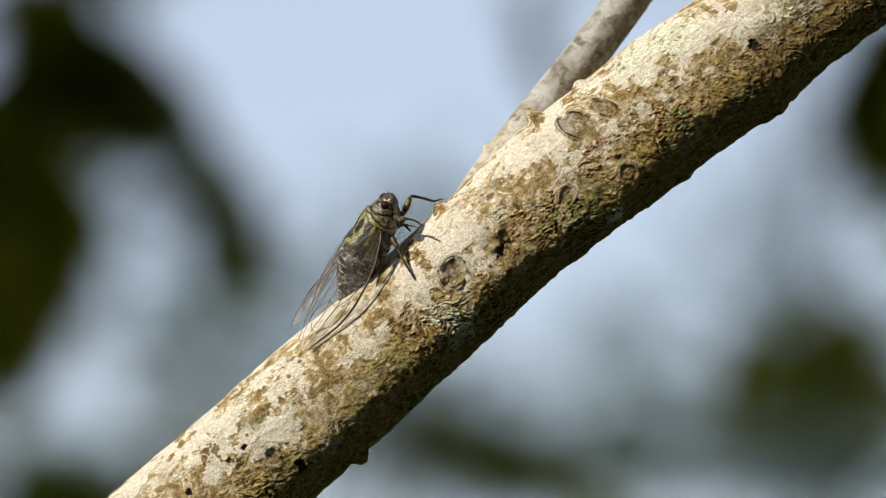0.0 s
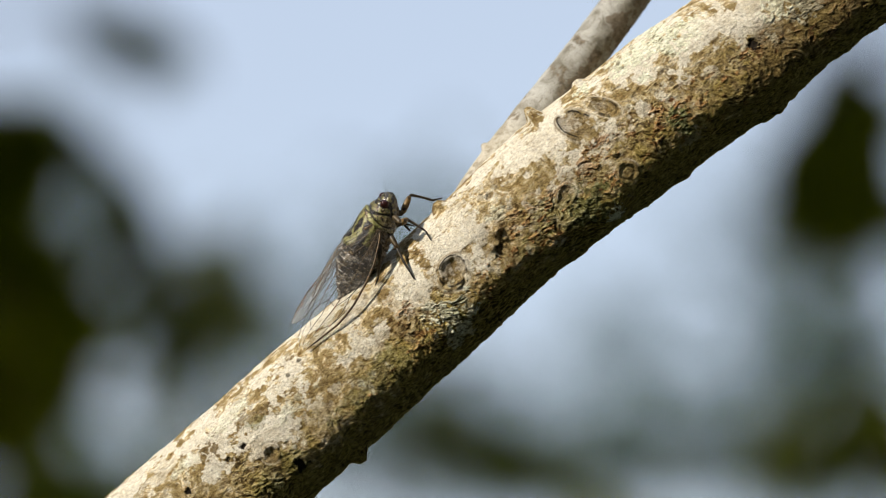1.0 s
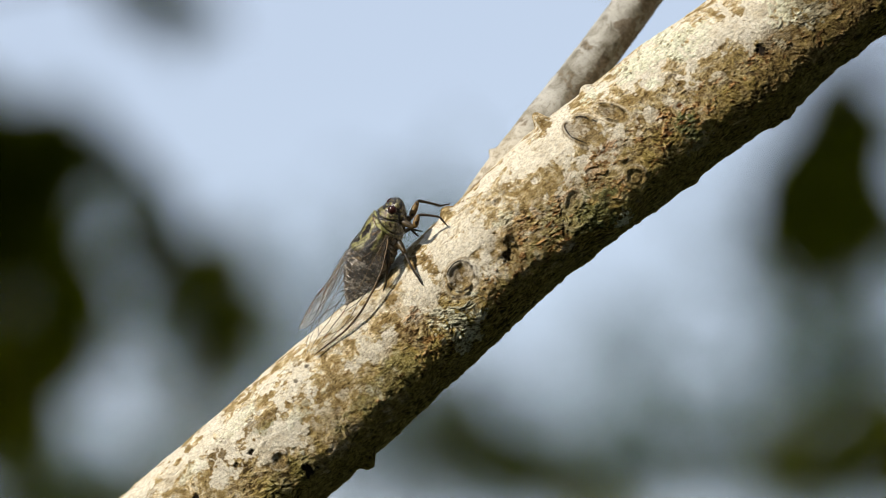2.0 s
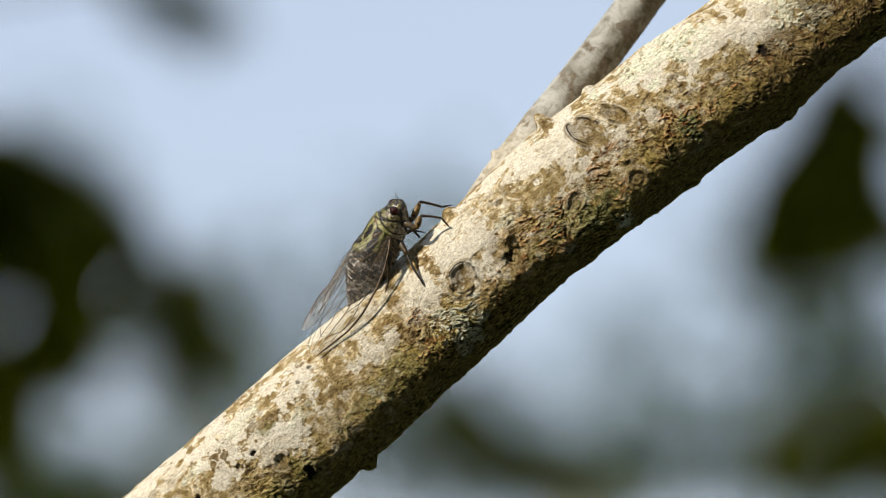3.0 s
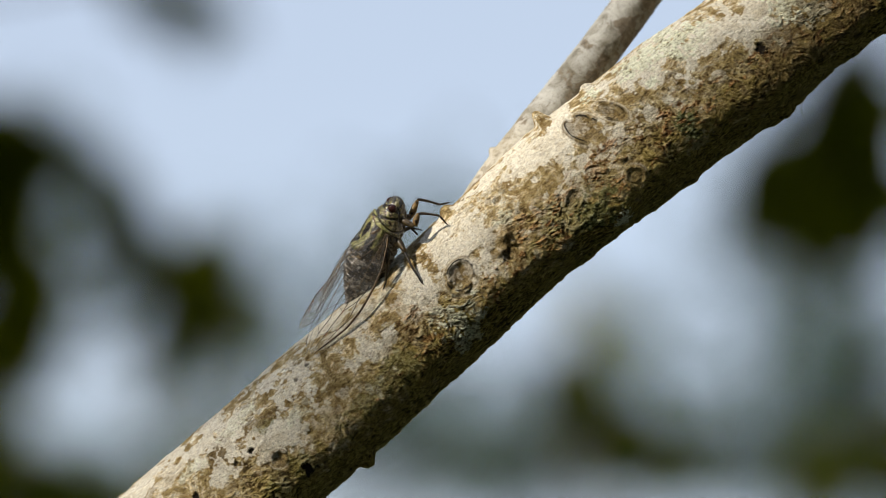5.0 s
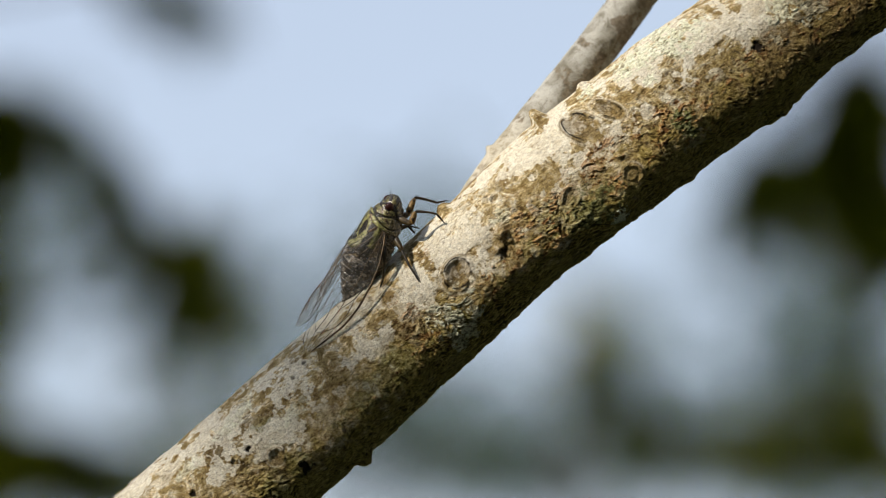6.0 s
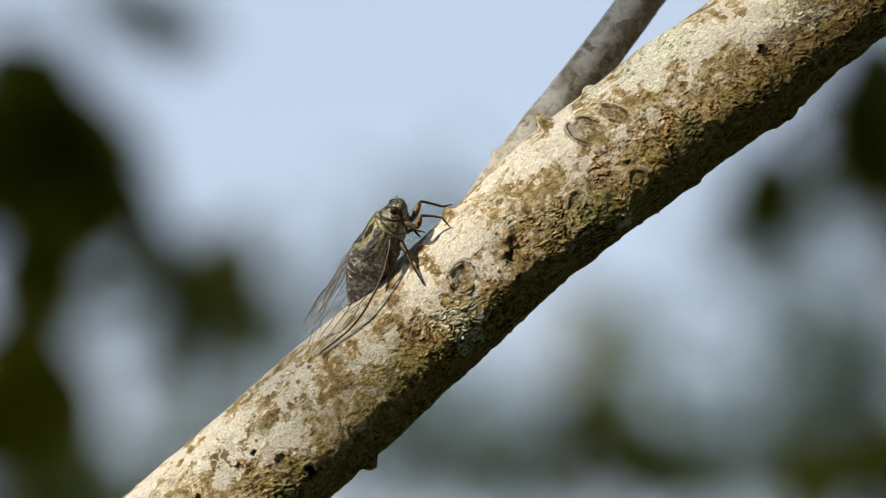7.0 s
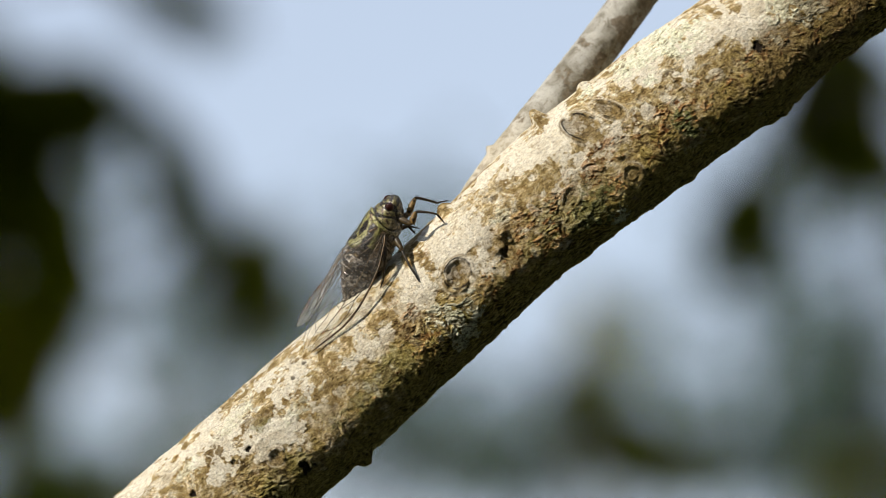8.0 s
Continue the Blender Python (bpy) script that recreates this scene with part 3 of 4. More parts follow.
def head_swell(X, A, Z):
    n = fbm(X / 0.7, A * 3.4, Z / 0.7, 3, 0.55, 201)
    lines = ridge(np.abs(np.sin(A * 4 + 0.3)), 0, 0.25)
    return 0.16 * n - 0.18 * ridge(X, 10.9, 0.3) + 0.25 * ridge(X, 12.3, 0.5) * ridge(np.cos(A), 0.3, 0.5), {
        "green": 0.45 * step(0.2, 0.45, n + 0.15 * np.cos(A)), "black": 0.95 * step(-0.45, -0.1, -n) + 0.6 * ridge(X, 10.9, 0.25), "frost": 0 * n}


def pronotum_swell(X, A, Z):
    n = fbm(X / 0.8, A * 3.5, Z / 0.8, 3, 0.55, 211)
    side = np.abs(((A + math.pi) % (2 * math.pi)) - math.pi)      # 0 along the back, up to pi at the belly
    collar_at = 6.0 + 1.1 * np.cos(side * 1.9)
    collar = step(0.75, 0.5, np.abs(X - collar_at))
    lines = np.clip(ridge(X, 8.2 - 0.8 * np.sin(side * 2.2), 0.2) + ridge(X, 7.6 - 1.0 * np.sin(side * 2.0 + 0.7), 0.18) + ridge(X, collar_at + 0.75, 0.16), 0, 1)
    low = step(1.5, 2.0, side)
    return 0.06 * n + 0.35 * collar - 0.32 * lines, {
        "green": np.clip((0.6 + 0.4 * collar) * (1 - 0.75 * low) * step(-0.7, -0.2, n), 0, 1), "black": np.clip(0.95 * lines + 0.7 * step(0.3, 0.5, n) * (1 - collar), 0, 1), "frost": 0.25 * low * step(0.0, 0.4, n)}


def thorax_swell(X, A, Z):
    n = fbm(X / 0.9, A * 3.2, Z / 0.9, 3, 0.55, 221)
    side = np.abs(((A + math.pi) % (2 * math.pi)) - math.pi)
    wob = side + 0.07 * n
    back = step(1.55, 1.35, wob)
    spine = step(0.16, 0.10, wob) * step(-1.4, -0.6, X)
    oval = step(1.15, 0.85, np.sqrt(((wob - 0.46 - 0.02 * X) / 0.19) ** 2 + ((X - 2.6) / 2.2) ** 2))
    rear = step(-0.4, -1.0, X) * step(0.0, 0.3, np.abs(wob - 0.45 - 0.12 * (X + 2.4)) - 0.12)
    small = step(1.15, 0.85, np.sqrt(((wob - 0.32) / 0.12) ** 2 + ((X + 0.6) / 0.7) ** 2))
    wedge = step(0.80, 0.88, wob) * step(1.25, 1.15, wob) * step(-1.6, -0.8, X)
    cross = ridge(X, -2.4, 0.9) * ridge(side, 0.3, 0.45)
    low = step(1.55, 1.95, side)
    pleat = ridge(np.sin(X * 1.7 + side * 2), 0, 0.3) * low
    dark = np.clip(spine + oval + small + wedge + 0.85 * rear, 0, 1) * back
    return 0.07 * n + 0.45 * cross - 0.10 * dark - 0.35 * pleat - 0.2 * ridge(side, 1.5, 0.1), {
        "green": np.clip(back * (1 - dark) * (0.75 + 0.25 * step(-0.3, 0.3, n)), 0, 1), "black": np.clip(dark + 0.7 * pleat + 0.4 * step(0.35, 0.55, n), 0, 1), "frost": 0.6 * low * step(-0.2, 0.3, n) * (1 - pleat)}


def abdomen_swell(X, A, Z):
    n = fbm(X / 0.8, A * 3.4, Z / 0.8, 4, 0.6, 231)
    side = np.abs(((A + math.pi) % (2 * math.pi)) - math.pi)
    ring = (-X - 3.2) / 1.55
    saw = ring - np.floor(ring)
    return 0.42 * (1 - saw) - 0.2 * ridge(saw, 0.97, 0.08) + 0.1 * n - 0.15, {
        "green": 0.12 * step(0.2, 0.6, n), "black": 0.97 * step(-0.9, -0.3, n), "frost": np.clip(0.75 * ridge(saw, 0.8, 0.09) * step(-0.1, 0.2, n) + 0.95 * step(0.26, 0.36, n), 0, 1)}


def limb(length, radii, sides=12, bend=0.0, thick=None):
    """A leg piece along +x, length and radii in mm; bend bows it sideways."""
    n = 14
    t = np.linspace(0, 1, n)
    r = np.interp(t, np.linspace(0, 1, len(radii)), radii)
    pts = [(length * q * MM, 0, bend * 4 * q * (1 - q) * MM) for q in t]
    r[0] *= 0.35
    r[-1] *= 0.35
    return grid_mesh("limb", tube(pts, r * MM, sides))


def along(p, q):
    """The pose whose x axis runs from p to q (mm, in the cicada's space)."""
    p, q = Vector(p), Vector(q)
    return Matrix.Translation(p * MM) @ (q - p).to_track_quat("X", "Z").to_matrix().to_4x4()


def leg_piece(name, p, q, radii, material, holder, label="", bend=0.0):
    ob = part(name, limb((Vector(q) - Vector(p)).length, radii, bend=bend), material, holder, label)
    ob.matrix_local = along(p, q)
    return ob


def wing_grid(front, hind, swap=1, rows=70, cols=16, ripple=0.12):
    """Points of a wing between its front and its hind edge, mm."""
    def run(edge, t):
        e = np.array(edge, float)
        d = np.concatenate([[0], np.cumsum(np.linalg.norm(np.diff(e, axis=0), axis=1))])
        d /= d[-1]
        fine = np.stack([np.interp(np.linspace(-0.06, 1.06, 400), d, e[:, k]) for k in range(3)], -1)
        ker = np.hanning(37) / np.hanning(37).sum()
        sm = np.stack([np.convolve(np.pad(fine[:, k], 18, "edge"), ker, "valid") for k in range(3)], -1)
        return np.stack([np.interp(t, np.linspace(-0.06, 1.06, 400), sm[:, k]) for k in range(3)], -1)
    t = np.linspace(0, 1, rows)
    a, b = run(front, t), run(hind, t)
    v = np.linspace(0, 1, cols)[None, :, None]
    P = a[:, None] * (1 - v) + b[:, None] * v
    across = b - a
    flat = np.cross(np.gradient(a, axis=0), across)
    flat /= np.linalg.norm(flat, axis=1)[:, None] + 1e-9
    arch = np.sin(np.pi * v) * 0.10 * np.linalg.norm(across, axis=1)[:, None, None]
    wave = ripple * np.sin(v * 26) * np.sin(np.pi * v)
    return P + swap * flat[:, None] * (arch + wave), flat


def on_wing(P, u, v):
    rows, cols = P.shape[:2]
    x, y = min(max(u, 0), 1) * (rows - 1), min(max(v, 0), 1) * (cols - 1)
    i, j = min(int(x), rows - 2), min(int(y), cols - 2)
    fx, fy = x - i, y - j
    return (P[i, j] * (1 - fx) + P[i + 1, j] * fx) * (1 - fy) + (P[i, j + 1] * (1 - fx) + P[i + 1, j + 1] * fx) * fy


# the veins of a forewing as runs of (length, width) fractions with a radius in mm
NODES = [(0.54, 0.15), (0.645, 0.31), (0.615, 0.53), (0.68, 0.73)]
ENDS = [(0.77, 0.13), (0.84, 0.33), (0.85, 0.57), (0.78, 0.82)]
VEINS = [([(0.0, 0.04), (0.15, 0.09), (0.32, 0.09), (0.46, 0.09), (0.54, 0.15)], 0.13), ([(0.0, 0.10), (0.10, 0.20), (0.26, 0.26), (0.42, 0.25), (0.53, 0.29), (0.645, 0.31)], 0.11),
         ([(0.26, 0.26), (0.38, 0.38), (0.50, 0.46), (0.615, 0.53)], 0.10), ([(0.10, 0.20), (0.20, 0.42), (0.32, 0.58), (0.46, 0.66), (0.57, 0.70), (0.68, 0.73)], 0.10),
         ([(0.03, 0.30), (0.14, 0.60), (0.28, 0.82), (0.44, 0.95)], 0.11), ([(0.02, 0.5), (0.12, 0.78), (0.30, 0.97)], 0.09),
         ([(0.53, 0.29), (0.54, 0.38), (0.50, 0.46)], 0.08), ([(0.50, 0.46), (0.52, 0.58), (0.57, 0.70)], 0.08), ([(0.46, 0.09), (0.49, 0.18), (0.53, 0.29)], 0.08), ([(0.32, 0.58), (0.44, 0.80), (0.55, 0.90)], 0.07)]
VEINS += [([a, ((a[0] + b[0]) / 2, (a[1] + b[1]) / 2 + 0.035 * (1 if k % 2 else -1)), b], 0.085) for k, (a, b) in enumerate(zip(NODES, ENDS))]
VEINS += [([a, b], 0.085) for a, b in zip(NODES, NODES[1:])]
VEINS += [([(0.62, 0.04), *ENDS, (0.66, 0.92), (0.55, 0.90)], 0.075)]
VEINS += [([e, (min(0.985, e[0] + 0.12), e[1] + 0.03 * (1 if e[1] > 0.4 else -1))], 0.055) for e in ENDS]


def wing(name, front, hind, holder, label, swap=1, stout=1.0, film=MEMBRANE):
    P, flat = wing_grid(front, hind, swap)
    skin = part(name, grid_mesh("membrane", P * MM, closed=False), film, holder, label)
    edge = [on_wing(P, t, 0.0) for t in np.linspace(0, 1, 40)]
    part("leading_edge", grid_mesh("leading_edge", tube([tuple(p * MM) for p in edge], np.interp(np.linspace(0, 1, 40), [0, 0.2, 0.6, 0.9, 1], [0.30, 0.28, 0.26, 0.22, 0.10]) * stout * MM)), COSTA, skin)
    rim = [on_wing(P, t, 1.0) for t in np.linspace(0.02, 1, 40)]
    part("vein", grid_mesh("vein", tube([tuple(p * MM) for p in rim], np.full(40, 0.06) * MM, 6)), VEIN, skin)
    for k, (run, size) in enumerate(VEINS):
        pts, run = [], np.array(run)
        d = np.concatenate([[0], np.cumsum(np.linalg.norm(np.diff(run, axis=0), axis=1))])
        for t in np.linspace(0, d[-1], 5 * len(run)):
            pts.append(tuple((on_wing(P, np.interp(t, d, run[:, 0]), np.interp(t, d, run[:, 1]))) * MM))
        part("vein", grid_mesh("vein", tube(pts, np.linspace(size * 1.0, size * 0.8, len(pts)) * MM, 6)), PALE_VEIN if k in (1, 3, 4) else VEIN, skin)
    for u, v, size in ((0.645, 0.31, 0.62), (0.83, 0.31, 0.5), (0.77, 0.13, 0.35)):
        bm = bmesh.new()
        bmesh.ops.create_icosphere(bm, subdivisions=2, radius=1)
        c, q = on_wing(P, u, v), on_wing(P, u + 0.03, v)
        way = (Vector(q) - Vector(c)).normalized().to_track_quat("X", "Z").to_matrix().to_4x4()
        bm.transform(Matrix.Translation(Vector(c) * MM) @ way @ Matrix.Diagonal((size * 1.5 * MM, size * 0.5 * MM, 0.1 * MM, 1)))
        part("spot", smooth(bm), SPOT, skin, "rusty brown spot")
    return skin


def cicada():
    holder = tagged(new("cicada"), "mottled green brown cicada with clear veined wings on the branch", "insect")
    holder.matrix_world = PERCH
    body_piece("abdomen", -16.4, -2.6, 90, abdomen_swell, holder, "dark ringed abdomen with pale dusting")
    body_piece("thorax", -3.6, 5.6, 80, thorax_swell, holder, "green and black striped back")
    body_piece("pronotum", 4.9, 9.3, 60, pronotum_swell, holder, "olive collar with dark grooves")
    head = body_piece("head", 8.9, 13.4, 60, head_swell, holder)
    for side, x in ((-1, 10.4), (1, 11.0)):
        bm = bmesh.new()
        bmesh.ops.create_uvsphere(bm, u_segments=24, v_segments=16, radius=1)
        bm.transform(Matrix.Translation((x * MM, side * 3.35 * MM, 2.5 * MM)) @ Matrix.Diagonal((1.1 * MM, 1.05 * MM, 1.2 * MM, 1)))
        part("eye", smooth(bm), EYE_SHELL, head, "glossy dark red eye")
    for side in (-1, 1):
        part("antenna", grid_mesh("antenna", tube([(12.2 * MM, side * 2.3 * MM, 2.6 * MM), (13.2 * MM, side * 2.6 * MM, 3.3 * MM), (14.4 * MM, side * 2.7 * MM, 4.5 * MM)], [0.1 * MM, 0.06 * MM, 0.025 * MM], 6)), DARK_LEG, head)
    part("beak", limb(5.5, [0.8, 0.7, 0.4, 0.25]), OLIVE_LEG, head).matrix_local = along((11.2, -0.3, -0.6), (6.0, -0.3, -4.2))
    # forewings: front edge, hind edge
    wing("forewing", [(5.6, -4.8, 0.0), (1.4, -6.4, -2.3), (-3.8, -7.4, -4.1), (-9.1, -8.2, -4.9), (-15.3, -8.2, -5.2), (-20.9, -7.7, -4.5), (-26.5, -7.2, -2.5), (-30.6, -7.3, -1.0)],
         [(4.6, -5.0, 1.4), (1.0, -5.2, 3.2), (-2.2, -4.2, 5.0), (-5.5, -2.2, 6.2), (-10.0, -0.9, 6.0), (-15.5, -1.6, 5.2), (-20.0, -3.0, 4.1), (-25.0, -4.8, 3.2), (-29.0, -6.4, 2.2), (-31.0, -7.2, 0.4)], holder, "clear near wing with dark veins", -1)
    wing("forewing", [(4.6, 4.4, 1.6), (0.5, 5.6, 3.6), (-6.4, 7.0, 5.4), (-13.4, 8.0, 5.8), (-18.2, 8.4, 6.5), (-24.0, 8.0, 6.3), (-27.8, 7.4, 5.6)],
         [(3.6, 1.6, 4.8), (0.0, 1.0, 5.9), (-5.0, 0.7, 5.6), (-10.0, 0.9, 4.9), (-15.0, 1.6, 4.0), (-20.0, 3.2, 3.4), (-24.0, 4.8, 3.5), (-27.0, 6.6, 4.8)], holder, "greyish far wing with dark veins", 1, 0.5, SHEEN_MEMBRANE)
    # the far hindwing lies folded below
    wing("hindwing", [(2.6, 4.0, 1.4), (-3.0, 5.6, 3.6), (-9.0, 6.6, 4.8), (-14.6, 7.0, 5.4), (-19.5, 6.6, 5.2)],
         [(2.0, 1.6, 4.0), (-2.0, 1.2, 4.9), (-7.0, 1.2, 4.2), (-12.0, 2.4, 3.4), (-17.0, 4.6, 3.6), (-19.2, 6.0, 4.6)], holder, "clear far hindwing folded under the forewing", 1, 0.4, SHEEN_MEMBRANE)
    part("wing_root", limb(4.0, [0.5, 0.9, 0.8, 0.35]), COSTA, holder, "reddish brown wing root").matrix_local = along((5.2, -5.1, 0.4), (1.8, -5.4, 2.6))
    # the legs that keep their hold
    def f(px, pz, y):
        return (0.53 * px + 0.848 * pz, y, -0.848 * px + 0.53 * pz)
    leg_piece("foreleg_coxa", f(6.2, 7.0, -0.5), f(8.4, 7.2, 0.5), [0.9, 0.75], OLIVE_LEG, holder)
    leg_piece("foreleg_femur", f(8.2, 6.8, 0.4), f(10.1, 11.4, 1.5), [0.45, 0.85, 0.8, 0.45], GOLD_LEG, holder, "thick golden brown thigh")
    leg_piece("foreleg_tibia", f(10.0, 11.6, 1.5), f(15.8, 10.2, 4.0), [0.42, 0.34, 0.30, 0.34], DARK_LEG, holder, bend=0.25)
    leg_piece("foreleg_foot", f(15.7, 10.3, 4.0), f(18.2, 10.9, 5.4), [0.28, 0.22, 0.2, 0.12], DARK_LEG, holder)
    leg_piece("middle_leg_femur", f(5.3, 1.6, -4.0), f(6.7, -0.8, -5.6), [0.75, 0.8, 0.6], OLIVE_LEG, holder)
    leg_piece("middle_leg_knee", f(6.5, -0.2, -5.5), f(7.0, -1.6, -5.9), [0.5, 0.62, 0.45], GOLD_LEG, holder)
    leg_piece("middle_leg_tibia", f(6.9, -1.3, -5.8), f(10.4, -7.6, -8.5), [0.40, 0.34, 0.30, 0.28], DARK_LEG, holder, bend=0.2)
    leg_piece("middle_leg_foot", f(10.3, -7.5, -8.45), f(11.3, -9.2, -8.9), [0.26, 0.22, 0.14], DARK_LEG, holder)
    leg_piece("hind_leg_femur", f(2.6, -0.6, -4.8), f(2.8, -3.2, -6.4), [0.7, 0.75, 0.6], OLIVE_LEG, holder)
    leg_piece("hind_leg_tibia", f(2.8, -2.8, -6.3), f(2.4, -8.8, -5.6), [0.46, 0.36, 0.30, 0.26], OLIVE_LEG, holder)
    leg_piece("hind_leg_foot", f(2.4, -8.7, -5.6), f(1.7, -10.6, -5.0), [0.26, 0.22, 0.12], DARK_LEG, holder)
    leg_piece("middle_leg_femur", f(5.8, 3.6, 1.0), f(8.4, 4.7, 2.4), [0.6, 0.55, 0.45], OLIVE_LEG, holder)
    leg_piece("middle_leg_tibia", f(8.3, 4.7, 2.4), f(10.2, 2.7, 3.4), [0.36, 0.3, 0.22], DARK_LEG, holder)
    leg_piece("middle_leg_foot", f(8.8, 4.5, 2.6), f(11.4, 3.9, 3.2), [0.26, 0.2, 0.12], DARK_LEG, holder)
    leg_piece("hind_leg_tibia", f(1.5, -2.0, 4.5), f(4.6, -4.0, 5.0), [0.5, 0.4, 0.3], OLIVE_LEG, holder)
    return holder, f


insect, in_view = cicada()

# the near foreleg lifts, gropes for a hold and shifts its grip: joints from the hip to the claw
GRIPS = [[(5.9, 6.6, -3.5), (8.0, 5.2, -7.0), (8.0, 6.0, -3.8), (11.2, 5.5, -8.1), (13.3, 4.1, -9.2)],
         [(5.9, 6.6, -3.5), (8.0, 4.5, -6.7), (9.5, 5.6, -3.9), (14.0, 2.7, -5.1), (15.4, 0.3, -6.1)],
         [(5.9, 6.6, -3.5), (9.4, 4.8, -5.3), (10.2, 8.0, -4.9), (15.6, 7.4, -4.9), (17.5, 5.2, -4.5)]]
FORELEG = [part("foreleg_coxa", limb(4.3, [0.7, 0.85, 0.75, 0.5]), OLIVE_LEG, insect), part("foreleg_femur", limb(3.4, [0.5, 0.85, 0.8, 0.4]), GOLD_LEG, insect, "thick golden brown thigh"),
           part("foreleg_tibia", limb(5.45, [0.42, 0.34, 0.28, 0.3], bend=0.2), DARK_LEG, insect), part("foreleg_foot", limb(3.0, [0.28, 0.22, 0.2, 0.1]), DARK_LEG, insect)]


def step_of(grip, k):
    joints = [in_view(x, z, y) for x, z, y in GRIPS[grip]]
    return along(joints[k], joints[k + 1])


# ---- what stands behind, far out of focus ----
def leaf_mesh(length, width, seed, fold=0.25, droop=0.25):
    """One broad pointed leaf with a raised midrib, bent down towards its tip; it grows along +x."""
    rnd = random.Random(seed)
    n = 12
    rows = []
    for i in range(n + 1):
        t = i / n
        half = width / 2 * (math.sin(math.pi * min(1, t * 0.97 + 0.02)) ** 0.8) * (1.15 - 0.5 * t)
        x, z = length * t, -droop * length * t * t
        rows.append([(x, y * half, z + fold * half * abs(y) + 0.02 * width * math.sin(9 * t + 4 * y + seed)) for y in (-1, -0.5, 0, 0.5, 1)])
    return grid_mesh("leaf", np.array(rows), closed=False)


def sprig(label, bend, leaves, leaf_length, seed, m, group="", spread=1.0, material=None, foot=()):
    """A leafy twig: a stem along +x that bends by the given points, with leaves on both sides; returns its Empty."""
    rnd = random.Random(seed)
    holder = tagged(new("sapling"), label, "sapling", group)
    part("stem", grid_mesh("stem", tube([*foot, *bend], [*np.linspace(0.012, 0.007, len(foot)), *np.linspace(0.006, 0.002, len(bend))])), TRUNK, holder)
    meshes = [leaf_mesh(leaf_length * k, leaf_length * k * 0.5, seed + i) for i, k in enumerate((1.0, 0.85, 1.15))]
    pts = [Vector(p) for p in bend]
    for i in range(leaves):
        t = (i + 0.5) / leaves * (len(pts) - 1)
        k = min(int(t), len(pts) - 2)
        at = pts[k].lerp(pts[k + 1], t - k)
        way = (pts[k + 1] - pts[k]).normalized()
        q = way.to_track_quat("X", "Z").to_matrix().to_4x4()
        ob = part("leaf", meshes[i % 3], material or LEAF, holder)
        ob.matrix_local = Matrix.Translation(at) @ q @ pose(0, 0, 0, rnd.uniform(-50, 50), rnd.uniform(-10, 60) * spread, (1 if i % 2 else -1) * rnd.uniform(25, 75) * spread)
    holder.matrix_world = m
    return holder


def place(x, z, depth, **turn):
    """A pose at depth metres from the lens, off the middle of the view by x and z mm as taken at the branch."""
    k = depth / REACH * MM
    return PLANE @ pose(x * k, depth - REACH, z * k, turn.get("rx", 0), turn.get("ry", 0), turn.get("rz", 0))


def leaf_cloud(centres, spreads, counts, size, seed):
    """Many small folded leaves scattered round the centres: one mesh."""
    rng = np.random.default_rng(seed)
    C = np.concatenate([np.asarray(c)[None] + np.clip(rng.normal(0, 0.55, (n, 3)), -1.25, 1.25) * np.asarray(r) for c, r, n in zip(centres, spreads, counts)])
    n = len(C)
    d = rng.normal(size=(n, 3))
    d[:, 2] -= 0.6
    d /= np.linalg.norm(d, axis=1)[:, None]
    side = np.cross(d, rng.normal(size=(n, 3)))
    side /= np.linalg.norm(side, axis=1)[:, None]
    up = np.cross(side, d)
    L = size * rng.uniform(0.6, 1.3, (n, 1))
    w = 0.24 * L
    verts = np.stack([C, C + d * L * 0.45 + side * w + up * w * 0.4, C + d * L, C + d * L * 0.45 - side * w + up * w * 0.4, C + d * L * 0.5], 1).reshape(-1, 3)
    base = np.arange(n)[:, None] * 5
    tris = np.stack([base + np.array([[0, 1, 4]]), base + np.array([[1, 2, 4]]), base + np.array([[2, 3, 4]]), base + np.array([[3, 0, 4]])], 1).reshape(-1, 3)
    me = bpy.data.meshes.new("crown")
    me.from_pydata(verts.tolist(), [], tris.tolist())
    return me


